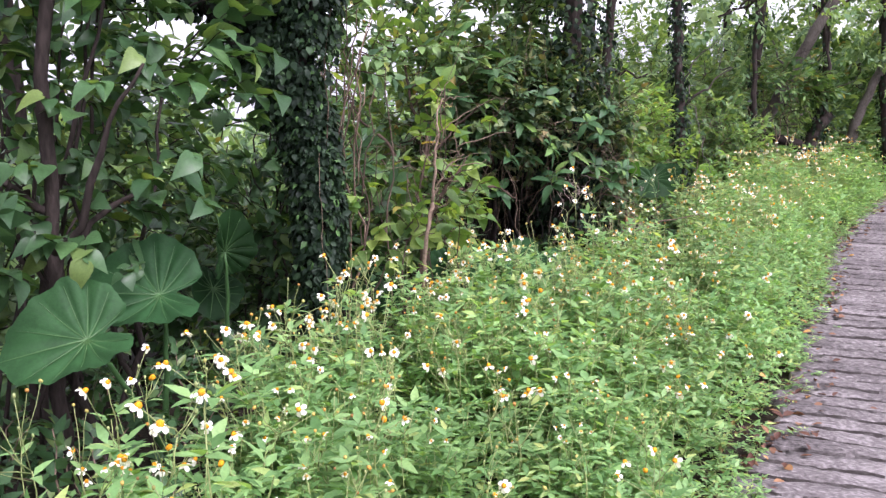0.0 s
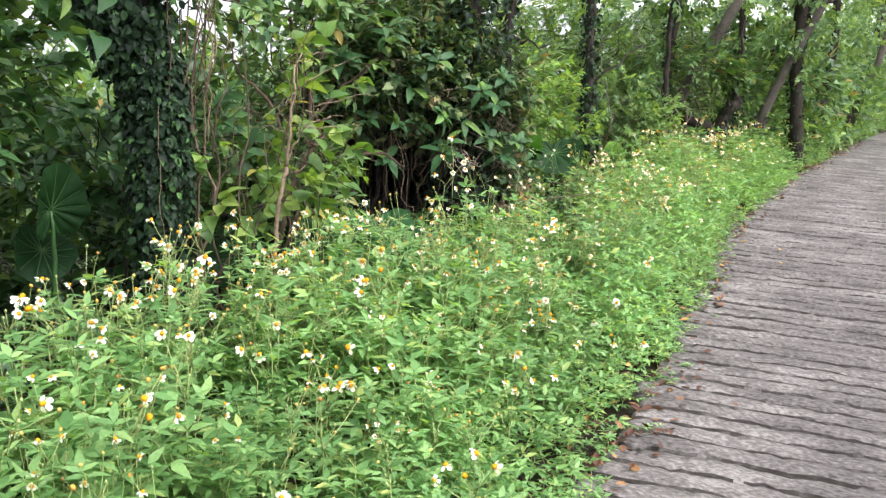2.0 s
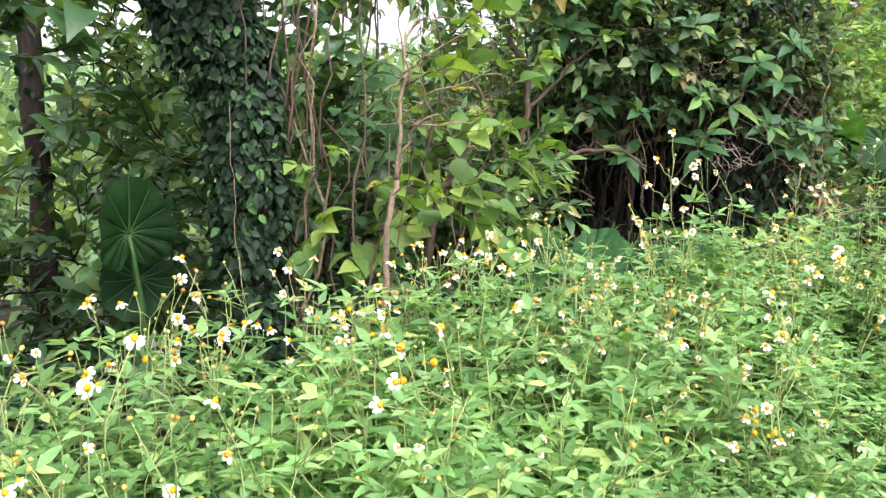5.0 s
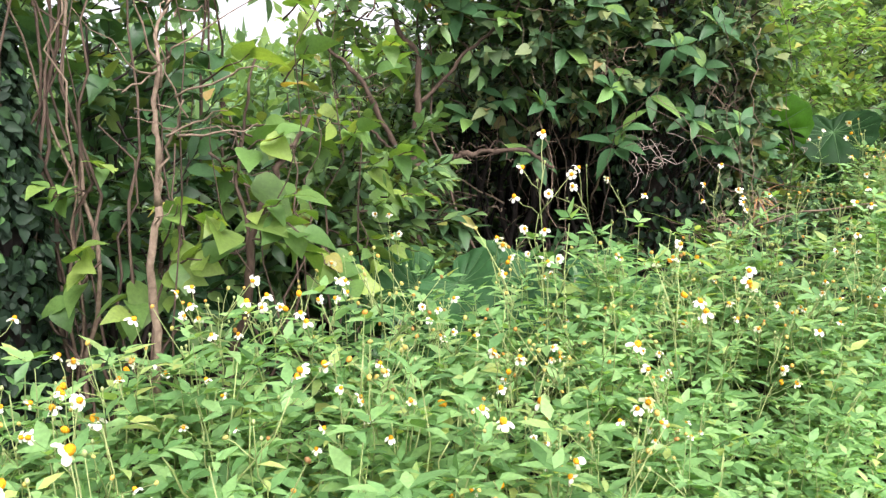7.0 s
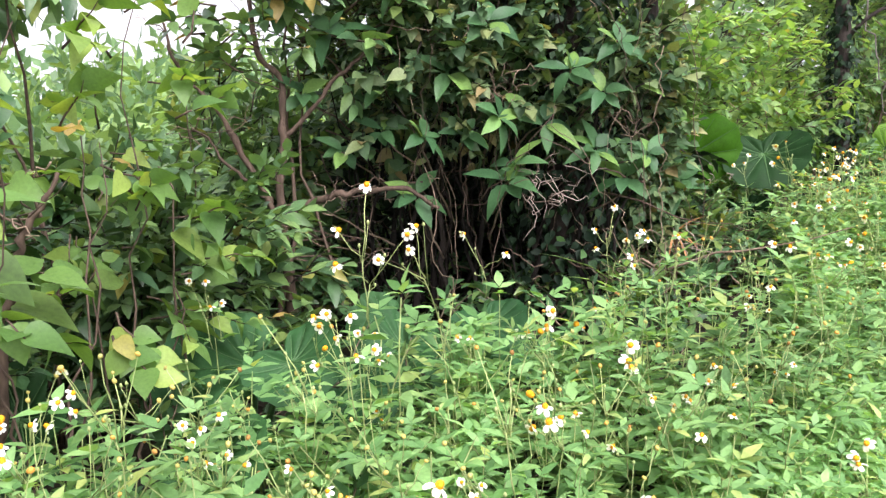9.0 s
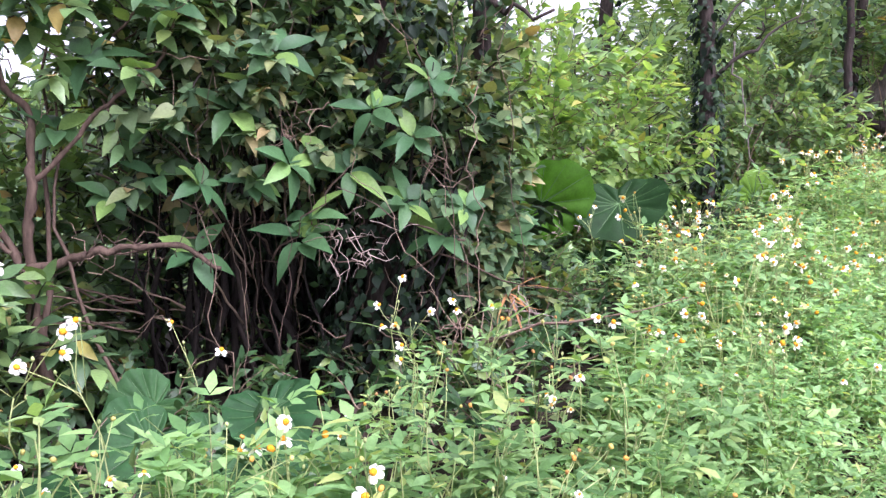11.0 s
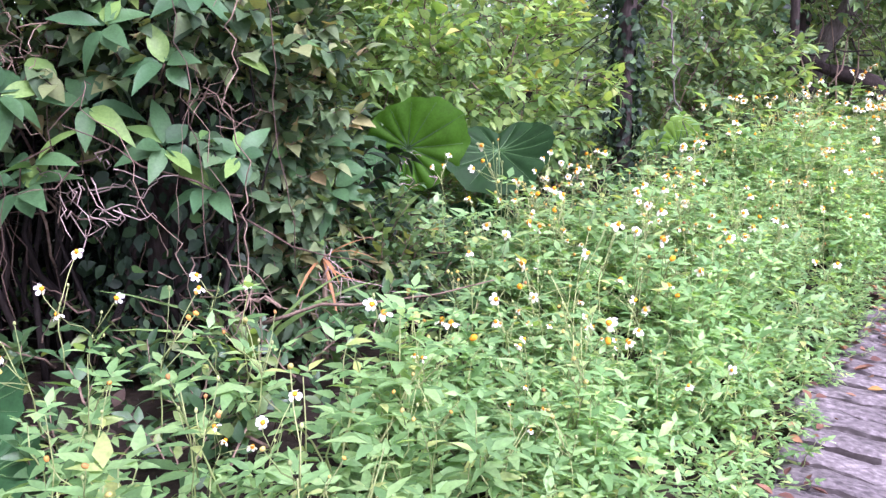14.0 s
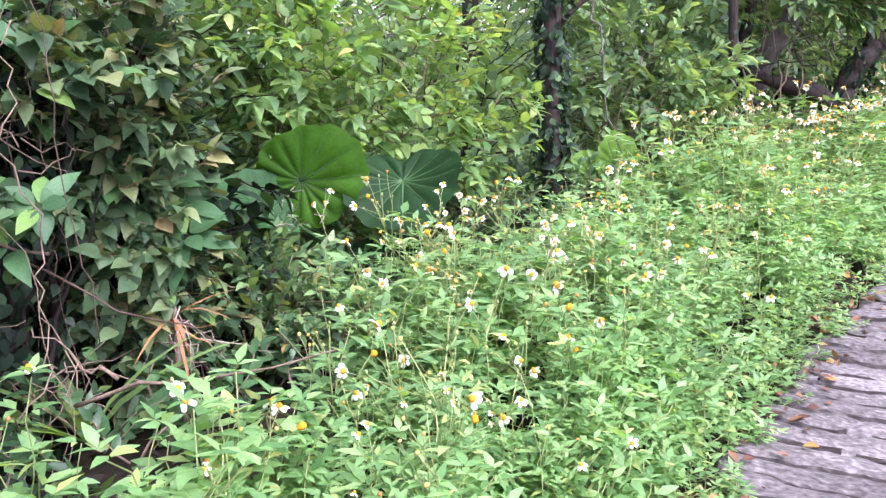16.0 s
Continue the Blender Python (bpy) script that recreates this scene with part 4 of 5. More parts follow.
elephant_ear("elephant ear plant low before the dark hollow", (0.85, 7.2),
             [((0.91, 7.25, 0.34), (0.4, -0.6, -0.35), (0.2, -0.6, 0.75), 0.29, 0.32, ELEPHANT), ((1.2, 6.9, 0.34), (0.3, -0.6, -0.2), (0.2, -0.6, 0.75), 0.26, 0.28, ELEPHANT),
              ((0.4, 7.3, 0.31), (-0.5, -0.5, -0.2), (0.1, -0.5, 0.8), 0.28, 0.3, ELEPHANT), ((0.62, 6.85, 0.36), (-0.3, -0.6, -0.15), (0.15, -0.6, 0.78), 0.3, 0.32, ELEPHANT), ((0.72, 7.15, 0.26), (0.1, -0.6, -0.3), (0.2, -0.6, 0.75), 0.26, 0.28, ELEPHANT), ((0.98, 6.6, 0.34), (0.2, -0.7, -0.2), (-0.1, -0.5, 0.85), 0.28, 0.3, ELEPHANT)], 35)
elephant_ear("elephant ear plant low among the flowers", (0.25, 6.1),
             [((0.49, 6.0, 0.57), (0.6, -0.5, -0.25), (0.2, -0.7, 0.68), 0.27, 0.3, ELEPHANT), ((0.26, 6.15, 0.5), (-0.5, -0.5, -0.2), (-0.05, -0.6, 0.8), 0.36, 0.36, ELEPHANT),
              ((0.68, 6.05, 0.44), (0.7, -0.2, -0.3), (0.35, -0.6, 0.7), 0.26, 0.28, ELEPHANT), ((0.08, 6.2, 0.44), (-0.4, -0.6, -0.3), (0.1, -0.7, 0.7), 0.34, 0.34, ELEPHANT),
              ((-0.4, 5.75, 0.4), (-0.5, -0.5, -0.3), (0.2, -0.7, 0.65), 0.38, 0.36, ELEPHANT_SHADED), ((0.5, 5.45, 0.48), (0.5, -0.6, -0.1), (0.1, -0.5, 0.85), 0.26, 0.28, ELEPHANT)], 45)

# ---- the flowering verge ----


def herb(seed, height=0.66, nodes=6, size=0.114, shoots=4, shape=LEAFLET):
    """A flowering herb: square stem, paired three-part leaves, a few side shoots."""
    q = np.random.RandomState(seed)
    blades, canes = [], []

    def shoot(foot, top, nodes, size):
        line = wander(foot, top, 6, 0.012, q.randint(9999))
        canes.append(tube(line, np.linspace(0.0035, 0.0016, 6), 3))
        turn = q.uniform(0, 3.14)
        for k in range(nodes):
            t = (k + 1.0) / nodes
            a = np.array([np.interp(t, np.linspace(0, 1, 6), line[:, c]) for c in range(3)])
            turn += 1.57 + q.uniform(-0.3, 0.3)
            for s in (0, math.pi):
                w = turn + s + q.uniform(-0.25, 0.25)
                rise = q.uniform(-0.3, 0.35) + 0.75 * t * t
                way = unit(np.array([math.cos(w), math.sin(w), rise]))
                sz = size * q.uniform(0.7, 1.15) * (1.05 - 0.35 * t)
                b = a + way * sz * 0.35
                side = np.array([-math.sin(w), math.cos(w), 0])
                nz = np.array([0, 0, 1.0]) + q.normal(0, 0.28, 3)
                blades.append(turned(leaf(sz, sz * 0.4, shape, 0.2, q.uniform(0.05, 0.4)), way, nz, b))
                for e in (-1, 1):
                    blades.append(turned(leaf(sz * 0.74, sz * 0.31, shape, 0.2, q.uniform(0.1, 0.4)), way * 0.55 + side * e, nz, b - way * sz * 0.05))

    shoot((0, 0, 0), (q.normal(0, 0.05), q.normal(0, 0.05), height), nodes, size)
    for k in range(shoots):
        w = k * 2.1 + q.uniform(0, 1)
        h0 = height * q.uniform(0.2, 0.55)
        rr = q.uniform(0.1, 0.2)
        shoot((0, 0, h0), (math.cos(w) * rr, math.sin(w) * rr, h0 + height * q.uniform(0.3, 0.5)), 3, size * 0.82)
    return joined(blades), joined(canes)


HERBS = [herb(300 + i) for i in range(8)] + [herb(330 + i, 0.24, 3, 0.085, 2) for i in range(4)] + [herb(350 + i, 0.66, 5, 0.125, 3, SIMPLE) for i in range(4)]


def flower_head(seed):
    """Five or six broad white rays round a domed disc: (rays, disc)."""
    q = np.random.RandomState(seed)
    rays = []
    n = 5 if seed % 3 else 6
    for i in range(n):
        a = 2 * math.pi * i / n + q.uniform(-0.15, 0.15)
        d = np.array([math.cos(a), math.sin(a), q.uniform(-0.5, 0.12)])
        pt = leaf(q.uniform(0.013, 0.018), 0.0135, ((0.0, 0.35), (0.4, 0.95), (0.8, 1.0), (1.0, 0.55)), 0.15, q.uniform(0.1, 0.8))
        rays.append(turned(pt, d, (0, 0, 1), d * 0.0045))
    v, f = [], []
    for i, (r, z) in enumerate(((0.005, -0.007), (0.0074, 0.001), (0.0066, 0.006), (0.0032, 0.0095))):
        v += [(r * math.cos(a), r * math.sin(a), z) for a in np.linspace(0, 2 * math.pi, 8, endpoint=False)]
    for i in range(3):
        f += [(i * 8 + j, i * 8 + (j + 1) % 8, i * 8 + 8 + (j + 1) % 8, i * 8 + 8 + j) for j in range(8)]
    f += [tuple(range(24, 32)), tuple(range(8))[::-1]]
    return joined(rays), (np.array(v), f)


HEADS = [flower_head(i) for i in range(5)]


def spray(seed):
    """A thin stalk that forks into a few heads: (stalks, places and faces of the heads, small leaves)."""
    q = np.random.RandomState(seed)
    top = np.array([q.normal(0, 0.04), q.normal(0, 0.04), q.uniform(0.14, 0.26)])
    out = [tube(wander((0, 0, 0), top * 0.6, 4, 0.006, seed), [0.002, 0.0018, 0.0017, 0.0016], 3)]
    heads, lv = [], []
    for k in range(q.randint(2, 4)):
        e = top + np.array([q.normal(0, 0.045), q.normal(0, 0.045), q.uniform(-0.05, 0.05)])
        out.append(tube(wander(top * 0.6, e, 4, 0.004, seed * 5 + k), [0.0016, 0.0014, 0.0012, 0.001], 3))
        heads.append((e, unit(np.array([q.normal(0, 0.7), q.normal(0, 0.7), 0.8]))))
    for e in (-1, 1):
        lv.append(turned(leaf(0.06, 0.02, LEAFLET, 0.2, 0.3), (e, q.normal(0, 0.5), 0.5), (0, 0, 1), top * 0.55))
    for k in range(2):
        e = top * 0.8 + q.normal(0, 0.03, 3)
        out.append(tube(wander(top * 0.5, e, 3, 0.003, seed * 9 + k), [0.001, 0.001, 0.0009], 3))
        out.append(tube([e, e + (0, 0, 0.004), e + (0, 0, 0.009)], [0.0025, 0.004, 0.002], 5))
    return joined(out), heads, joined(lv)


SPRAYS = [spray(700 + i) for i in range(8)]


def verge_places(q, y0, y1, per, d0=-0.02, d1=2.5):
    """Places on the verge, with how far they lie from the road."""
    n = int(per * (y1 - y0) * 1.12 * (d1 - d0))
    y = q.uniform(y0, y1, n)
    d = q.uniform(d0, d1, n)
    s = (edge_x(y + 0.3) - edge_x(y - 0.3)) / 0.6
    x = edge_x(y) - d / np.sqrt(1 + s * s)
    yy = y + d * s / np.sqrt(1 + s * s)
    return x, yy, d


def canopy(d, x, y):
    """Height of the herbs over the ground: low by the road, tall farther in."""
    h = 0.15 + 0.43 * np.clip((d + 0.02) / 0.8, 0, 1) ** 0.8 + 0.06 * np.clip(d - 0.9, 0, 1.0)
    return h * (1 + 0.16 * np.sin(1.9 * x + 0.7) * np.sin(1.6 * y + 1.1))


def yaw_turns(w):
    c, s, o, z = np.cos(w), np.sin(w), np.ones(len(w)), np.zeros(len(w))
    return np.stack([np.stack([c, -s, z], -1), np.stack([s, c, z], -1), np.stack([z, z, o], -1)], 1)


def strip(y):
    """Width of the flowering strip along the lane."""
    return np.interp(y, [0, 2.5, 3.3, 4, 4.9, 5.5, 6.0, 6.5, 7.0, 7.75, 8.4, 8.9, 9.6, 10.5, 12.5, 15, 20], [1.5, 1.55, 1.75, 1.98, 1.88, 1.68, 1.5, 1.18, 0.95, 1.03, 1.28, 1.45, 1.42, 1.42, 1.65, 1.5, 1.4])


def open_place(x, y):
    """Leaves clear the trunks and the dark hollow under the thicket."""
    return aside(x, y) < strip(y)


q = np.random.RandomState(11)
hx, hy, hd = [np.concatenate(c) for c in zip(verge_places(q, -2.0, 11.0, 50, 0.22), verge_places(q, -2.0, 14.0, 90, -0.06, 0.52), verge_places(q, 11.0, 18.0, 30), verge_places(q, 18.0, 34.0, 12, 0, 2.2))]
keep = open_place(hx, hy)
hx, hy, hd = hx[keep], hy[keep], hd[keep]
hh = canopy(hd, hx, hy) * q.uniform(0.62, 1.2, len(hx))
hz = ground(hx, hy) - 0.01
tall = hh / 0.66
kind = np.where(hd < 0.3, q.randint(8, 12, len(hx)), q.randint(0, 8, len(hx)))
kind = np.where((hy > 10.5) & (hd >= 0.3), 12 + kind % 4, kind)
tall = np.where(hd < 0.3, hh / 0.24 * 0.8, tall)
wide = np.where(hd < 0.3, np.clip(tall, 0.75, 1.2), np.clip(tall * 1.2, 0.6, 1.15)) * np.where(hy > 11, 1.3, 1.0)
m = yaw_turns(q.uniform(0, 6.28, len(hx)))
m = m @ frames_from(np.stack([q.normal(0, 0.12, len(hx)), np.ones(len(hx)), q.normal(0, 0.08, len(hx))], -1), np.tile([0.0, 0, 1], (len(hx), 1)))
m = m * np.stack([wide, wide, tall], -1)[:, None, :]
place = np.stack([hx, hy, hz], -1)
verge = thing("flowering_verge", "lush verge of knee-high green herbs beside the lane", "plants", kind="stuff")
part("leaves", mesh_of("leaves", [(HERBS[k][0][0], HERBS[k][0][1], m[kind == k], place[kind == k]) for k in range(16)], HERB), verge)
part("stems", mesh_of("stems", [(HERBS[k][1][0], HERBS[k][1][1], m[kind == k], place[kind == k]) for k in range(16)], HERB_STEM), verge)


def flowers_at(x, y, z, q, size):
    """Pieces of stalks, heads and small leaves for sprays at places."""
    n = len(x)
    k = q.randint(0, len(SPRAYS), n)
    tm = yaw_turns(q.uniform(0, 6.28, n)) * size[:, None, None]
    p = np.stack([x, y, z], -1)
    stalks = [(SPRAYS[j][0][0], SPRAYS[j][0][1], tm[k == j], p[k == j]) for j in range(len(SPRAYS))]
    small = [(SPRAYS[j][2][0], SPRAYS[j][2][1], tm[k == j], p[k == j]) for j in range(len(SPRAYS))]
    rays, discs = [], []
    for j, (_, heads, _) in enumerate(SPRAYS):
        for i, (at, face) in enumerate(heads):
            mm, pp = tm[k == j], p[k == j]
            if not len(pp):
                continue
            r = HEADS[(i + j) % 5]
            side = unit(np.cross(face, (0.3, 0.9, 0.1)))
            loc = np.stack([side, np.cross(face, side), face], -1)
            turn = mm @ loc * q.uniform(0.8, 1.15)
            pos = pp + np.einsum("nij,j->ni", mm, at)
            if (i + j) % 6:
                rays.append((r[0][0], r[0][1], turn, pos))
            discs.append((r[1][0], r[1][1], turn, pos))
    return stalks, small, rays, discs


fx, fy, fd = [np.concatenate(c) for c in zip(verge_places(q, -1.0, 11.0, 23, 0.1), verge_places(q, 11.0, 18.0, 26, 0.2), verge_places(q, 18.0, 30.0, 10, 0.2, 2.0))]
keep = open_place(fx, fy) & (q.uniform(0, 1, len(fx)) < np.clip(0.22 + 0.3 * fd, 0, 1))
fx, fy, fd = fx[keep], fy[keep], fd[keep]
fz = ground(fx, fy) + canopy(fd, fx, fy) * q.uniform(0.62, 0.95, len(fx)) - 0.07 + 0.1 * np.clip(fd - 1.0, 0, 1)
st, sm, ra, di = flowers_at(fx, fy, fz, q, q.uniform(0.85, 1.3, len(fx)) * np.where(fy > 11, 1.25, 1.0))
bx, by, bd = verge_places(q, -0.5, 12.0, 26, 0.25)
keep = open_place(bx, by) & (q.uniform(0, 1, len(bx)) < np.clip(0.4 + 0.4 * bd, 0, 1))
bx, by, bd = bx[keep], by[keep], bd[keep]
bz = ground(bx, by) + canopy(bd, bx, by) * q.uniform(0.72, 1.0, len(bx)) - 0.05
bs, bm_, br, bdisc = flowers_at(bx, by, bz, q, q.uniform(0.9, 1.35, len(bx)))
spent = thing("seeding_stalks", "pale thin forking stalks with yellow buds and spent heads", "plants", kind="stuff")
part("stalks", mesh_of("stalks", bs, HERB_STEM), spent)
part("small_leaves", mesh_of("small_leaves", bm_, HERB), spent)
part("buds", mesh_of("buds", [(v * 0.62, f, m_, p_) for v, f, m_, p_ in bdisc], BUD), spent, "small yellow-brown buds and spent heads")
bloom = thing("flower_stalks", "scattered white daisy flowers with yellow discs on thin stalks", "flowers", kind="stuff")
part("stalks", mesh_of("stalks", st, HERB_STEM), bloom)
part("small_leaves", mesh_of("small_leaves", sm, HERB), bloom)
part("petals", mesh_of("petals", ra, PETAL), bloom, "white petals")
part("discs", mesh_of("discs", di, DISC), bloom, "yellow flower discs")


# ---- tall flowering plants that stand out of the verge ----


def flowering_plant(seed, height):
    """One herb by itself: stem, foliage and flowers with their discs."""
    q = np.random.RandomState(900 + seed)
    ob = thing("flowering_plant", "tall green herb with white daisy flowers and yellow discs", "plant", group="tall flowering herbs in the verge")
    blades, canes = herb(500 + seed, height)
    part("foliage", solid("foliage", blades, HERB), ob)
    part("stem", solid("stem", canes, HERB_STEM), ob)
    for k in range(1 + seed % 2):
        stalk, heads, small = SPRAYS[(seed * 3 + k) % len(SPRAYS)]
        m = yaw_turns(np.array([q.uniform(0, 6.28)]))
        foot = np.array([[q.normal(0, 0.05), q.normal(0, 0.05), height * q.uniform(0.8, 0.97)]])
        part("flower_stalk", mesh_of("flower_stalk", [(stalk[0], stalk[1], m, foot)], HERB_STEM), ob)
        for i, (at, face) in enumerate(heads):
            r = HEADS[(i + seed) % 5]
            side = unit(np.cross(face, (0.3, 0.9, 0.1)))
            turn = m @ np.stack([side, np.cross(face, side), face], -1)[None] * 0.9
            pos = foot + np.einsum("nij,j->ni", m, at)
            flower = part("flower", mesh_of("flower", [(r[0][0], r[0][1], turn, pos)], PETAL), ob, "white petals")
            part("disc", mesh_of("disc", [(r[1][0], r[1][1], turn, pos)], DISC), flower, "orange-yellow flower disc")
    return ob


q = np.random.RandomState(41)
TALL = [flowering_plant(i, 0.62 + 0.06 * i) for i in range(5)]
spots = [(-0.6, 2.1, 1.2), (0.88, 5.74, 1.12), (1.05, 5.85, 1.02), (0.2, 6.05, 0.85), (-0.9, 2.4, 0.95), (1.75, 7.4, 0.85), (1.5, 6.9, 0.85), (2.2, 8.9, 0.8)]
px, py, pd = verge_places(q, 1.2, 9.5, 9, 0.45, 1.8)
ok = open_place(px, py)
spots += [(x, y, 0) for x, y in zip(px[ok], py[ok])][:110]
for i, (x, y, h) in enumerate(spots):
    g = float(ground(x, y)) - 0.02
    base = TALL[i % 5]
    scale = (h / (0.62 + 0.06 * (i % 5) + 0.2)) if h else q.uniform(0.72, 1.0) * min(1.0, 0.55 + 0.35 * float(aside(x, y)))
    at = Matrix.Translation((x, y, g)) @ Matrix.Rotation(q.uniform(0, 6.28), 4, "Z") @ Matrix.Scale(scale, 4)
    if i < 5:
        base.matrix_basis = at
        continue
    made = copy_thing(base, Matrix.Identity(4))
    made.matrix_basis = at

# ---- fallen leaves along the lane's edge ----
CURL = [leaf(0.075, 0.045, OVATE, f, d) for f, d in ((0.5, -0.2), (0.8, -0.35), (0.3, 0.15))]
lx, ly, ld = verge_places(q, -1.0, 22.0, 190, -0.24, 0.14)
keep = q.uniform(0, 1, len(lx)) < np.clip(1.15 + 3.2 * np.minimum(ld, 0), 0.05, 1) * (0.35 + 0.65 * (np.sin(3.3 * ly) * np.sin(1.27 * ly + 1) > -0.15))
lx, ly = lx[keep], ly[keep]
lp = np.stack([lx, ly, along(ly) + q.uniform(0.012, 0.03, len(lx))], -1)
lm = frames_from(rand_dir(len(lx), q) * [1, 1, 0.15], q.normal(0, 0.3, (len(lx), 3)) + [0, 0, 1]) * q.uniform(0.3, 0.85, len(lx))[:, None, None]
lk = q.randint(0, 3, len(lx))
litter = thing("leaf_litter", "brown and reddish dead leaves along the lane's edge", "fallen leaves", kind="stuff")
part("leaves", mesh_of("leaves", [(CURL[k][0], CURL[k][1], lm[lk == k], lp[lk == k]) for k in range(3)], DEAD), litter)
DEAD_ONE = leaf_material("fallen_leaf", [(0.0, (0.06, 0.026, 0.018)), (0.55, (0.13, 0.06, 0.034)), (0.9, (0.22, 0.12, 0.065)), (1.0, (0.45, 0.27, 0.06))], 0.7, 0.1, 12, True)
FALLEN = [solid("fallen_leaf", c, DEAD_ONE) for c in CURL]
nx, ny, nd = verge_places(q, 2.2, 10.5, 7, -0.7, 0.0)
for i, (x, y, d) in enumerate(zip(nx, ny, nd)):
    if q.uniform() < 0.12 + 0.75 * (d > -0.25):
        turn = frames_from((rand_dir(1, q) * [1, 1, 0.1]), q.normal(0, 0.2, (1, 3)) + [0, 0, 1])[0] * q.uniform(0.35, 0.9)
        ob = part("fallen_leaf", FALLEN[i % 3], at=Matrix.Translation((x, y, float(along(y)) + 0.016)) @ Matrix(turn.tolist()).to_4x4())
        tagged(ob, "curled dry brown leaf lying on the concrete lane", "leaf", "fallen leaves on the lane")

# ---- dry stems, lianas and the dead tuft at the thicket's foot ----
def stems_of(ob, n, span_x, span_y, tops, radii, bark, wob, seed):
    q = np.random.RandomState(seed)
    for i in range(n):
        x, y = q.uniform(*span_x), q.uniform(*span_y)
        g = float(ground(x, y)) - 0.03
        line = wander((x, y, g), (x + q.normal(0.05, 0.2), y + q.normal(0.05, 0.2), q.uniform(*tops)), 11, wob, seed + i)
        part("stem", solid("stem", limb(line, q.uniform(*radii), radii[0] * 0.5, 6), bark), ob)


hollow_stems = thing("bare_thicket", "bare stems in shade-blackened bark crowding the hollow under the thicket", "bush")
# These stems take the blackened bark so that the hollow looks shaded.
stems_of(hollow_stems, 60, (-0.15, 1.42), (7.9, 8.9), (0.9, 1.9), (0.005, 0.026), SHADEBARK, 0.035, 3100)
for i in range(46):
    a = (q.uniform(-0.2, 1.7), q.uniform(7.55, 8.3), q.uniform(0.3, 1.15))
    line = wander(a, np.array(a) + q.normal(0, 1, 3) * [0.35, 0.2, 0.18], 8, 0.02, 3160 + i)
    part("twig", solid("twig", limb(line, q.uniform(0.003, 0.007), 0.0015, 5), BROWN if i % 3 else TWIG), hollow_stems)
slim_stems = thing("bare_bush", "sparse bush of thin reddish brown bare stems", "bush")
stems_of(slim_stems, 8, (-0.6, 0.1), (4.9, 6.7), (1.2, 2.3), (0.003, 0.007), BROWN, 0.04, 3200)
bundle = thing("climbing_stems", "bundle of brown woody climber stems beside the ivy tree", "vine")
for i in range(13):
    x, y = -0.68 + q.uniform(-0.08, 0.16), 4.96 + q.uniform(-0.06, 0.1)
    line = wander((x, y, float(ground(x, y)) - 0.03), (-0.52 + q.normal(0, 0.1), 5.0 + q.normal(0, 0.08), q.uniform(1.0, 2.4)), 16, 0.034, 3230 + i)
    part("stem", solid("stem", limb(line, q.uniform(0.004, 0.011), 0.003, 6), TWIG if i % 6 == 0 else BROWN), bundle)


def forked(name, label, bark, runs, seed):
    """A bare woody plant: each run of points is a limb with its own thickness, and fine twigs leave it."""
    q = np.random.RandomState(seed)
    ob = thing(name, label, "bush")
    for k, (r0, r1, twigs, *pts) in enumerate(runs):
        pts = np.array(pts, float)
        t = np.linspace(0, len(pts) - 1, 6 * len(pts))
        line = np.stack([np.interp(t, np.arange(len(pts)), pts[:, c]) for c in range(3)], -1)
        drift = np.cumsum(q.normal(0, 0.007, (len(t), 3)), axis=0)
        line = line + drift - drift[0] - np.linspace(0, 1, len(t))[:, None] * (drift[-1] - drift[0])
        wood = part("limb" if k else "trunk", solid("limb", limb(line, r0, r1, 8, 0.12, k), bark), ob)
        for i in range(twigs):
            a = line[q.randint(len(line) // 3, len(line))]
            d = rand_dir(1, q)[0] * [1, 0.6, 0.6] + [0, -0.1, 0.25]
            tw = wander(a, a + d * q.uniform(0.12, 0.4), 8, 0.014, seed + 50 * k + i)
            part("twig", solid("twig", limb(tw, q.uniform(0.0025, 0.0045), 0.001, 4), TWIG if i % 2 else bark), wood)
    return ob


low = float(ground(-0.16, 7.42)) - 0.05
forked("crooked_bush", "crooked brown shrub with bare forking limbs", BROWN, [
    (0.032, 0.026, 2, (-0.14, 7.44, low), (-0.16, 7.42, 0.5), (-0.19, 7.42, 0.84)),
    (0.024, 0.01, 9, (-0.19, 7.42, 0.82), (-0.15, 7.42, 1.15), (-0.146, 7.42, 1.43), (-0.26, 7.43, 1.62), (-0.32, 7.5, 2.0)),
    (0.02, 0.007, 10, (-0.2, 7.42, 0.8), (-0.33, 7.45, 1.05), (-0.49, 7.45, 1.37), (-0.68, 7.5, 1.52), (-0.8, 7.5, 1.8)),
    (0.023, 0.009, 6, (-0.17, 7.42, 0.84), (0.05, 7.4, 0.88), (0.184, 7.42, 0.9), (0.446, 7.45, 0.91), (0.63, 7.5, 0.85)),
    (0.013, 0.005, 6, (-0.15, 7.42, 1.2), (0.1, 7.5, 1.42), (0.37, 7.55, 1.66), (0.5, 7.6, 1.95)),
    (0.011, 0.004, 6, (-0.25, 7.42, 0.9), (-0.45, 7.4, 1.1), (-0.62, 7.4, 1.25))], 3260)
forked("forked_stem", "dark bare forked stem leaning among yellow-green leaves", BROWN, [
    (0.019, 0.014, 1, (-0.26, 5.42, float(ground(-0.26, 5.42)) - 0.05), (-0.24, 5.4, 0.38), (-0.15, 5.4, 0.7), (-0.05, 5.4, 0.99)),
    (0.014, 0.006, 5, (-0.05, 5.4, 0.97), (0.06, 5.4, 1.15), (0.14, 5.4, 1.29)),
    (0.009, 0.004, 4, (-0.12, 5.4, 0.8), (-0.14, 5.4, 1.1), (-0.05, 5.42, 1.5))], 3280)
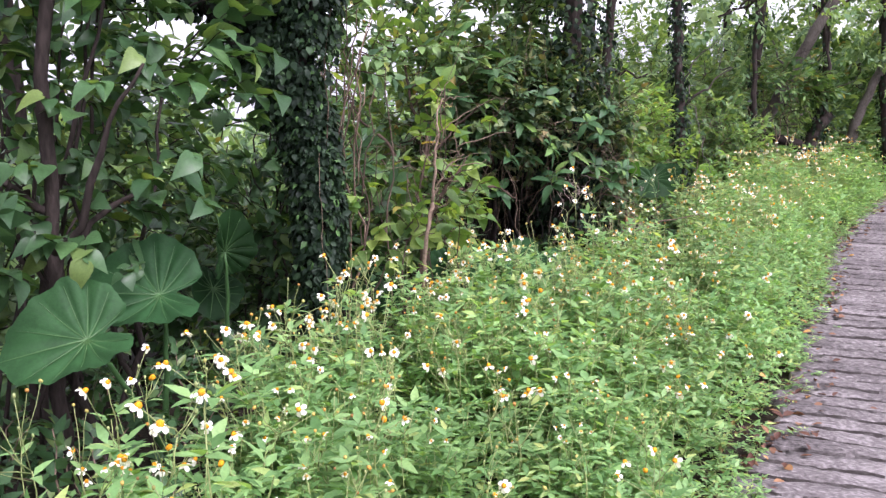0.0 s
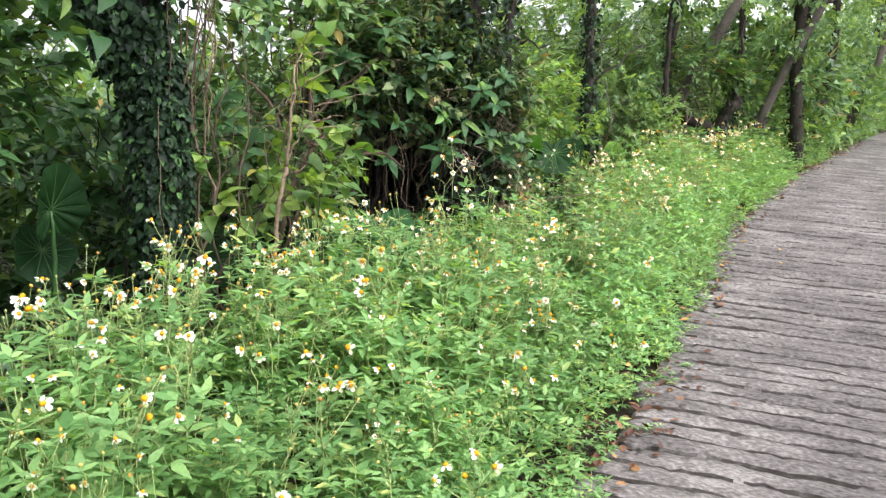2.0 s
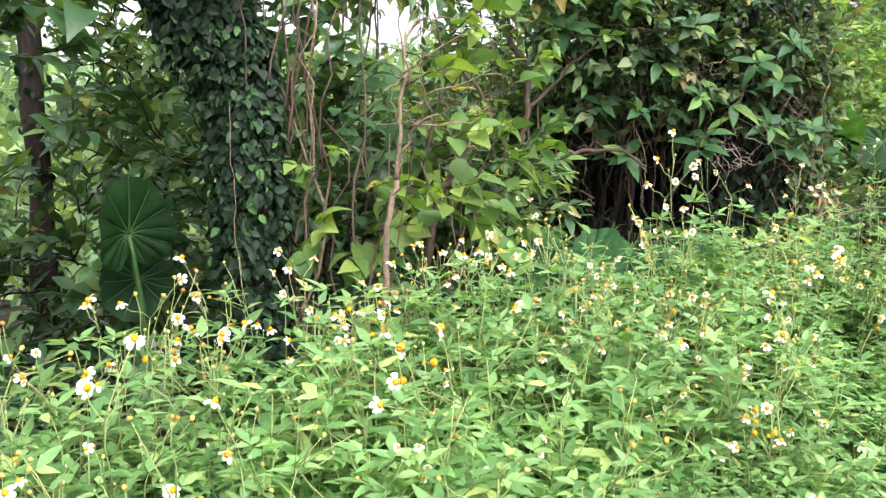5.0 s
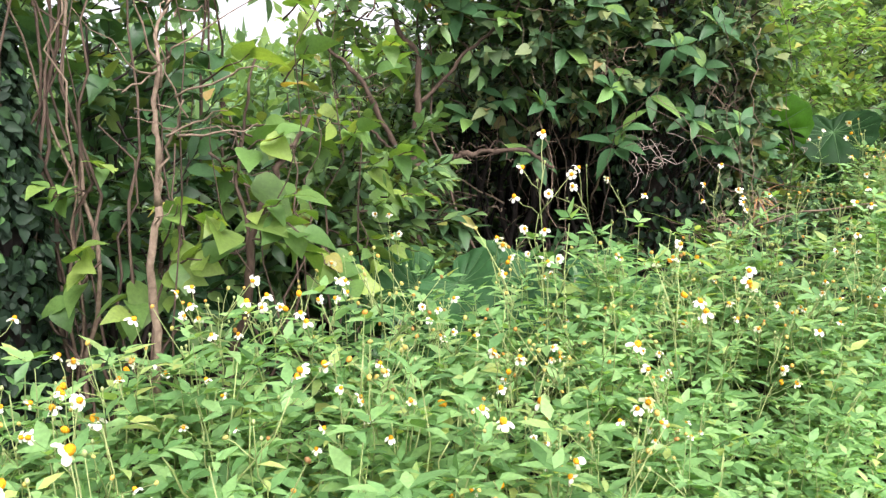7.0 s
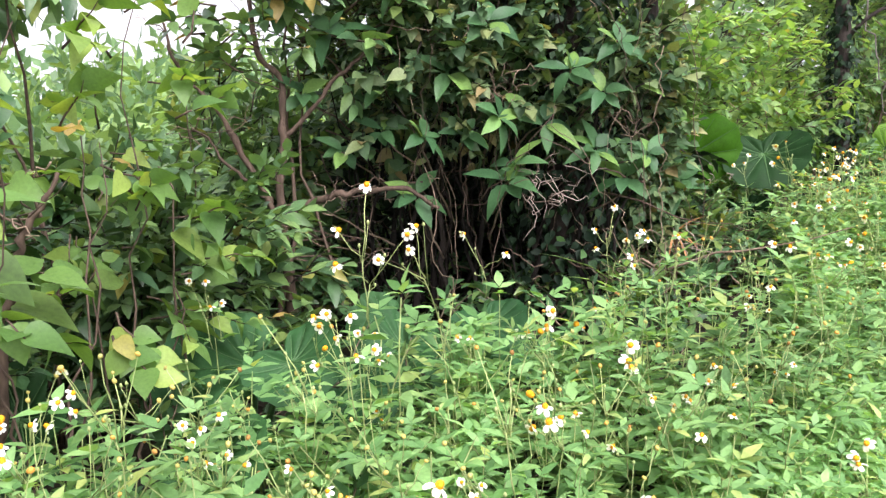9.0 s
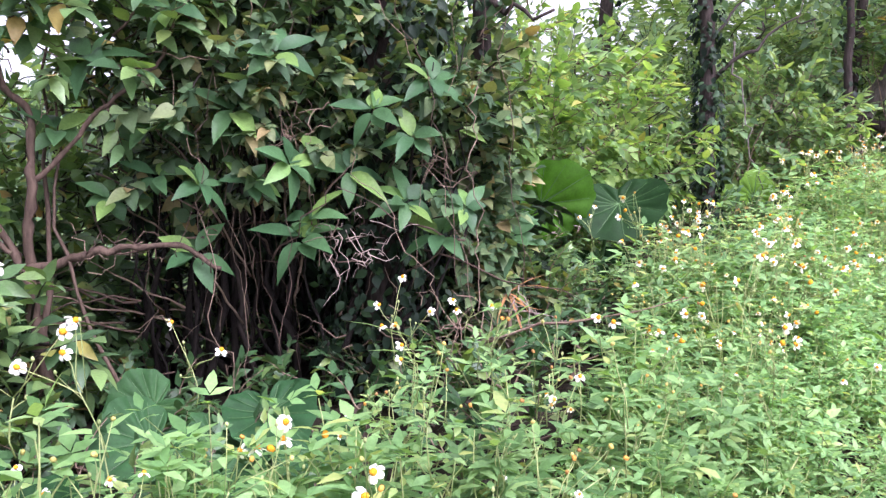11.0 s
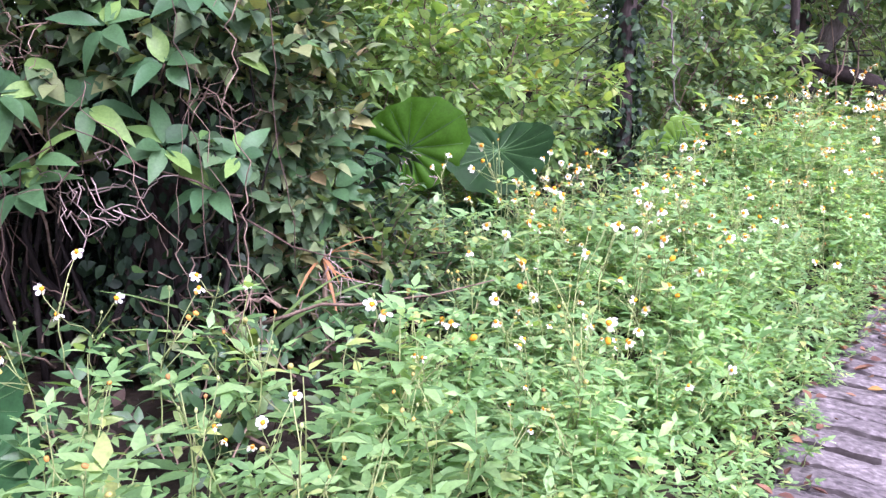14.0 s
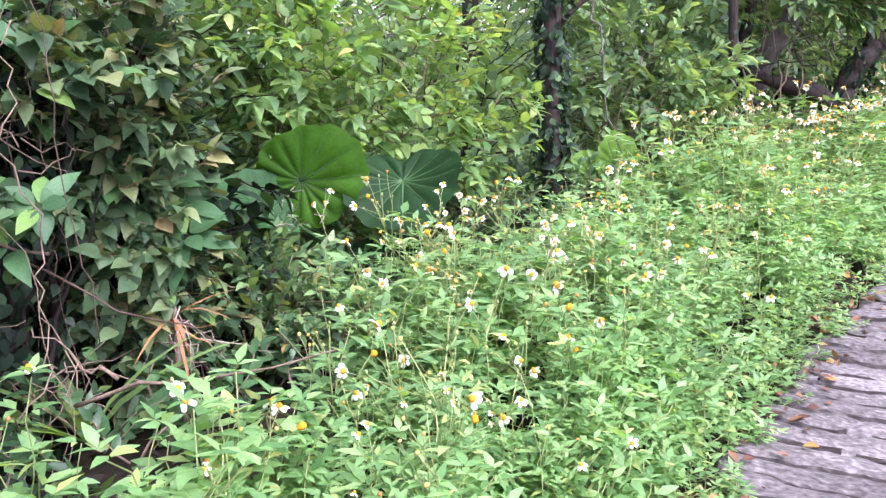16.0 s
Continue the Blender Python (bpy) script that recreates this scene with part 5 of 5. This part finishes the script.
forked("pale_stem", "pale brown upright stem with reddish forking twigs", TWIG, [
    (0.013, 0.01, 1, (-0.16, 4.85, float(ground(-0.16, 4.85)) - 0.05), (-0.11, 4.8, 0.67), (-0.06, 4.8, 1.1)),
    (0.01, 0.004, 8, (-0.06, 4.8, 1.08), (-0.03, 4.8, 1.4), (0.0, 4.85, 1.65)),
    (0.006, 0.002, 6, (-0.07, 4.8, 1.05), (-0.02, 4.77, 1.27), (0.1, 4.72, 1.38))], 3290)

# ---- broad rosettes of leaves on the thicket's face ----
whorled = thing("whorled_bush", "shrub with rosettes of broad leaves hanging over the hollow", "bush")
q = np.random.RandomState(3400)
ROSETTE_MESH = [solid("leaf_rosette", r, WHORL) for r in ROSETTES]
FACE = [(0.354, 1.406), (0.32, 1.209), (0.556, 1.19), (0.913, 1.272), (0.986, 1.033), (0.496, 0.888), (1.395, 1.376), (1.252, 1.489), (1.461, 1.605), (1.6, 1.08), (1.11, 1.229), (0.101, 1.102), (-0.075, 1.399),
        (0.472, 1.88), (0.076, 1.693), (0.736, 1.195), (0.665, 1.482), (-0.161, 1.79), (-0.544, 0.763), (-0.653, 0.511), (0.867, 1.717), (1.35, 1.1), (1.5, 0.95), (-0.26, 0.66), (-0.35, 0.55), (0.96, 0.96),
        (1.29, 1.05), (1.58, 1.0), (1.71, 0.95), (1.47, 1.11), (1.37, 1.43), (1.23, 1.29), (1.76, 0.85), (1.39, 0.69), (1.59, 0.81)]
for i, (x, z) in enumerate(FACE):
    y = (7.5 if i < 26 else 8.45) + 0.3 * max(0.0, x - 0.7) * (i < 26) + q.uniform(-0.06, 0.12)
    tilt = unit(np.array([0.2 + q.normal(0, 0.25), -0.55 + q.normal(0, 0.2), 0.75]))
    side = unit(np.cross(tilt, (q.normal(), q.normal(), 0.2)))
    turn = np.stack([side, np.cross(tilt, side), tilt], -1) * q.uniform(0.7, 1.05)
    part("leaf_rosette", ROSETTE_MESH[i % 6], whorled, at=Matrix.Translation((x, y, z)) @ Matrix(turn.tolist()).to_4x4())
    root = (0.55 * x + 0.25, y + q.uniform(0.4, 0.7), max(0.45, z - q.uniform(0.25, 0.5)))
    part("twig", solid("twig", limb(wander((x, y, z), root, 9, 0.012, 3420 + i, -0.03), 0.003, 0.006, 5), TWIG if i % 3 else BROWN), whorled)
for i in range(4):
    x = 0.2 + 0.35 * i
    part("stem", solid("stem", limb(wander((x, 8.2, float(ground(x, 8.2)) - 0.05), (x + q.normal(0, 0.15), 8.0, 1.3), 10, 0.02, 3460 + i), 0.016, 0.008, 6), BARK), whorled)
web = thing("liana_web", "web of bare grey lianas strung between the forest trees", "vine")
for i in range(46):
    a = np.array([q.uniform(3.2, 9.5), 0, q.uniform(1.0, 2.6)])
    a[1] = 9.2 + 0.95 * a[0] + q.uniform(-0.6, 1.6)
    b = a + q.normal(0, 1, 3) * [0.9, 0.5, 0.8]
    b[2] = max(b[2], 0.7)
    line = wander(a, b, 16, 0.05, 3300 + i, q.uniform(-0.2, 0.3))
    part("liana", solid("liana", limb(line, q.uniform(0.005, 0.014), 0.004, 5), PALE if i % 3 else BARK), web)
vines = thing("hanging_vine", "thin dry lianas hanging down over the thicket", "vine")
for i in range(28):
    x, y = q.uniform(0.1, 1.75), q.uniform(7.55, 8.2)
    top, end = q.uniform(1.2, 2.6), q.uniform(0.2, 1.0)
    line = wander((x, y, top), (x + q.normal(0, 0.2), y + q.normal(-0.08, 0.12), end), 24, 0.02, 3000 + i)
    part("liana", solid("liana", tube(line, np.full(24, q.uniform(0.001, 0.0023)), 5), TWIG if i % 2 else BROWN), vines)
part("liana", solid("liana", tube(wander((-0.66, 4.68, 1.35), (-0.62, 4.65, 0.5), 20, 0.005, 135), np.full(20, 0.0016), 5), TWIG), vines)


DRYTWIG = rough_material("bleached_twig", [(0.3, (0.16, 0.12, 0.1)), (0.7, (0.36, 0.29, 0.25))], 20, 0.85, 0.3)


def tangle(place, n, reach, seed, label, bark=DRYTWIG):
    """A knot of forking dry twigs."""
    q = np.random.RandomState(seed)
    ob = thing("dry_twig_tangle", label, "twigs", place)
    for i in range(n):
        o = q.normal(0, 0.3, 3) * reach
        e = o + (rand_dir(1, q)[0] + [0.3, 0, -0.35]) * reach * q.uniform(0.4, 0.9)
        line = wander(o, e, 6, 0.018, seed + i)
        part("twig", solid("twig", tube(line, np.linspace(0.003, 0.0012, 6), 4), bark), ob)
    return ob


tangle((1.13, 7.72, 0.93), 26, 0.2, 61, "knot of pale dry twigs hanging from the thicket")
tangle((1.75, 8.3, 0.55), 16, 0.28, 62, "dry brown twigs beside the dead tuft")
tangle((0.95, 7.7, 1.42), 12, 0.22, 65, "thin brown twigs bared among the climbing leaves", TWIG)
tangle((1.4, 7.95, 1.3), 14, 0.24, 66, "thin brown twigs bared among the climbing leaves", TWIG)
tangle((1.4, 8.0, 0.5), 26, 0.36, 64, "brown dry twigs crowding the edge of the hollow", TWIG)
tangle((1.95, 9.05, 0.85), 6, 0.16, 63, "pale bare twig before the elephant ear")


def tuft(name, label, place, n, length, material, seed, width=0.028, rise=(0.5, 1.6)):
    """A tuft of long arching blades from one foot."""
    q = np.random.RandomState(seed)
    g = (place[0], place[1], place[2])
    ob = thing(name, label, "plant", g)
    long = ((0.0, 0.4), (0.3, 1.0), (0.6, 0.8), (0.85, 0.4), (1.0, 0.0))
    for i in range(n):
        w = q.uniform(0, 6.28)
        one = leaf(length * q.uniform(0.6, 1.1), width, long, 0.35, q.uniform(0.2, 0.8))
        tv = turned(one, (math.cos(w), math.sin(w), q.uniform(*rise)), (-math.cos(w), -math.sin(w), 1), (0, 0, 0))
        part("blade", solid("blade", tv, material), ob)
    return ob


tuft("dead_tuft", "tuft of dry orange-brown blades hanging at the thicket's foot", (1.76, 8.3, 0.6), 11, 0.27, STRAW, 71, 0.014, (-1.9, 0.9))
part("stalk", solid("stalk", limb(wander((1.76, 8.34, float(ground(1.76, 8.34)) - 0.03), (1.76, 8.3, 0.64), 7, 0.01, 5), 0.012, 0.008), TWIG), bpy.data.objects["dead_tuft"]).matrix_basis = Matrix.Translation((-1.76, -8.3, -0.6))
tuft("grassy_tuft", "fresh green arching blades beside the dead tuft", (1.56, 8.02, float(ground(1.56, 8.02)) + 0.12), 10, 0.58, LIME, 72, 0.045, (0.7, 2.4))
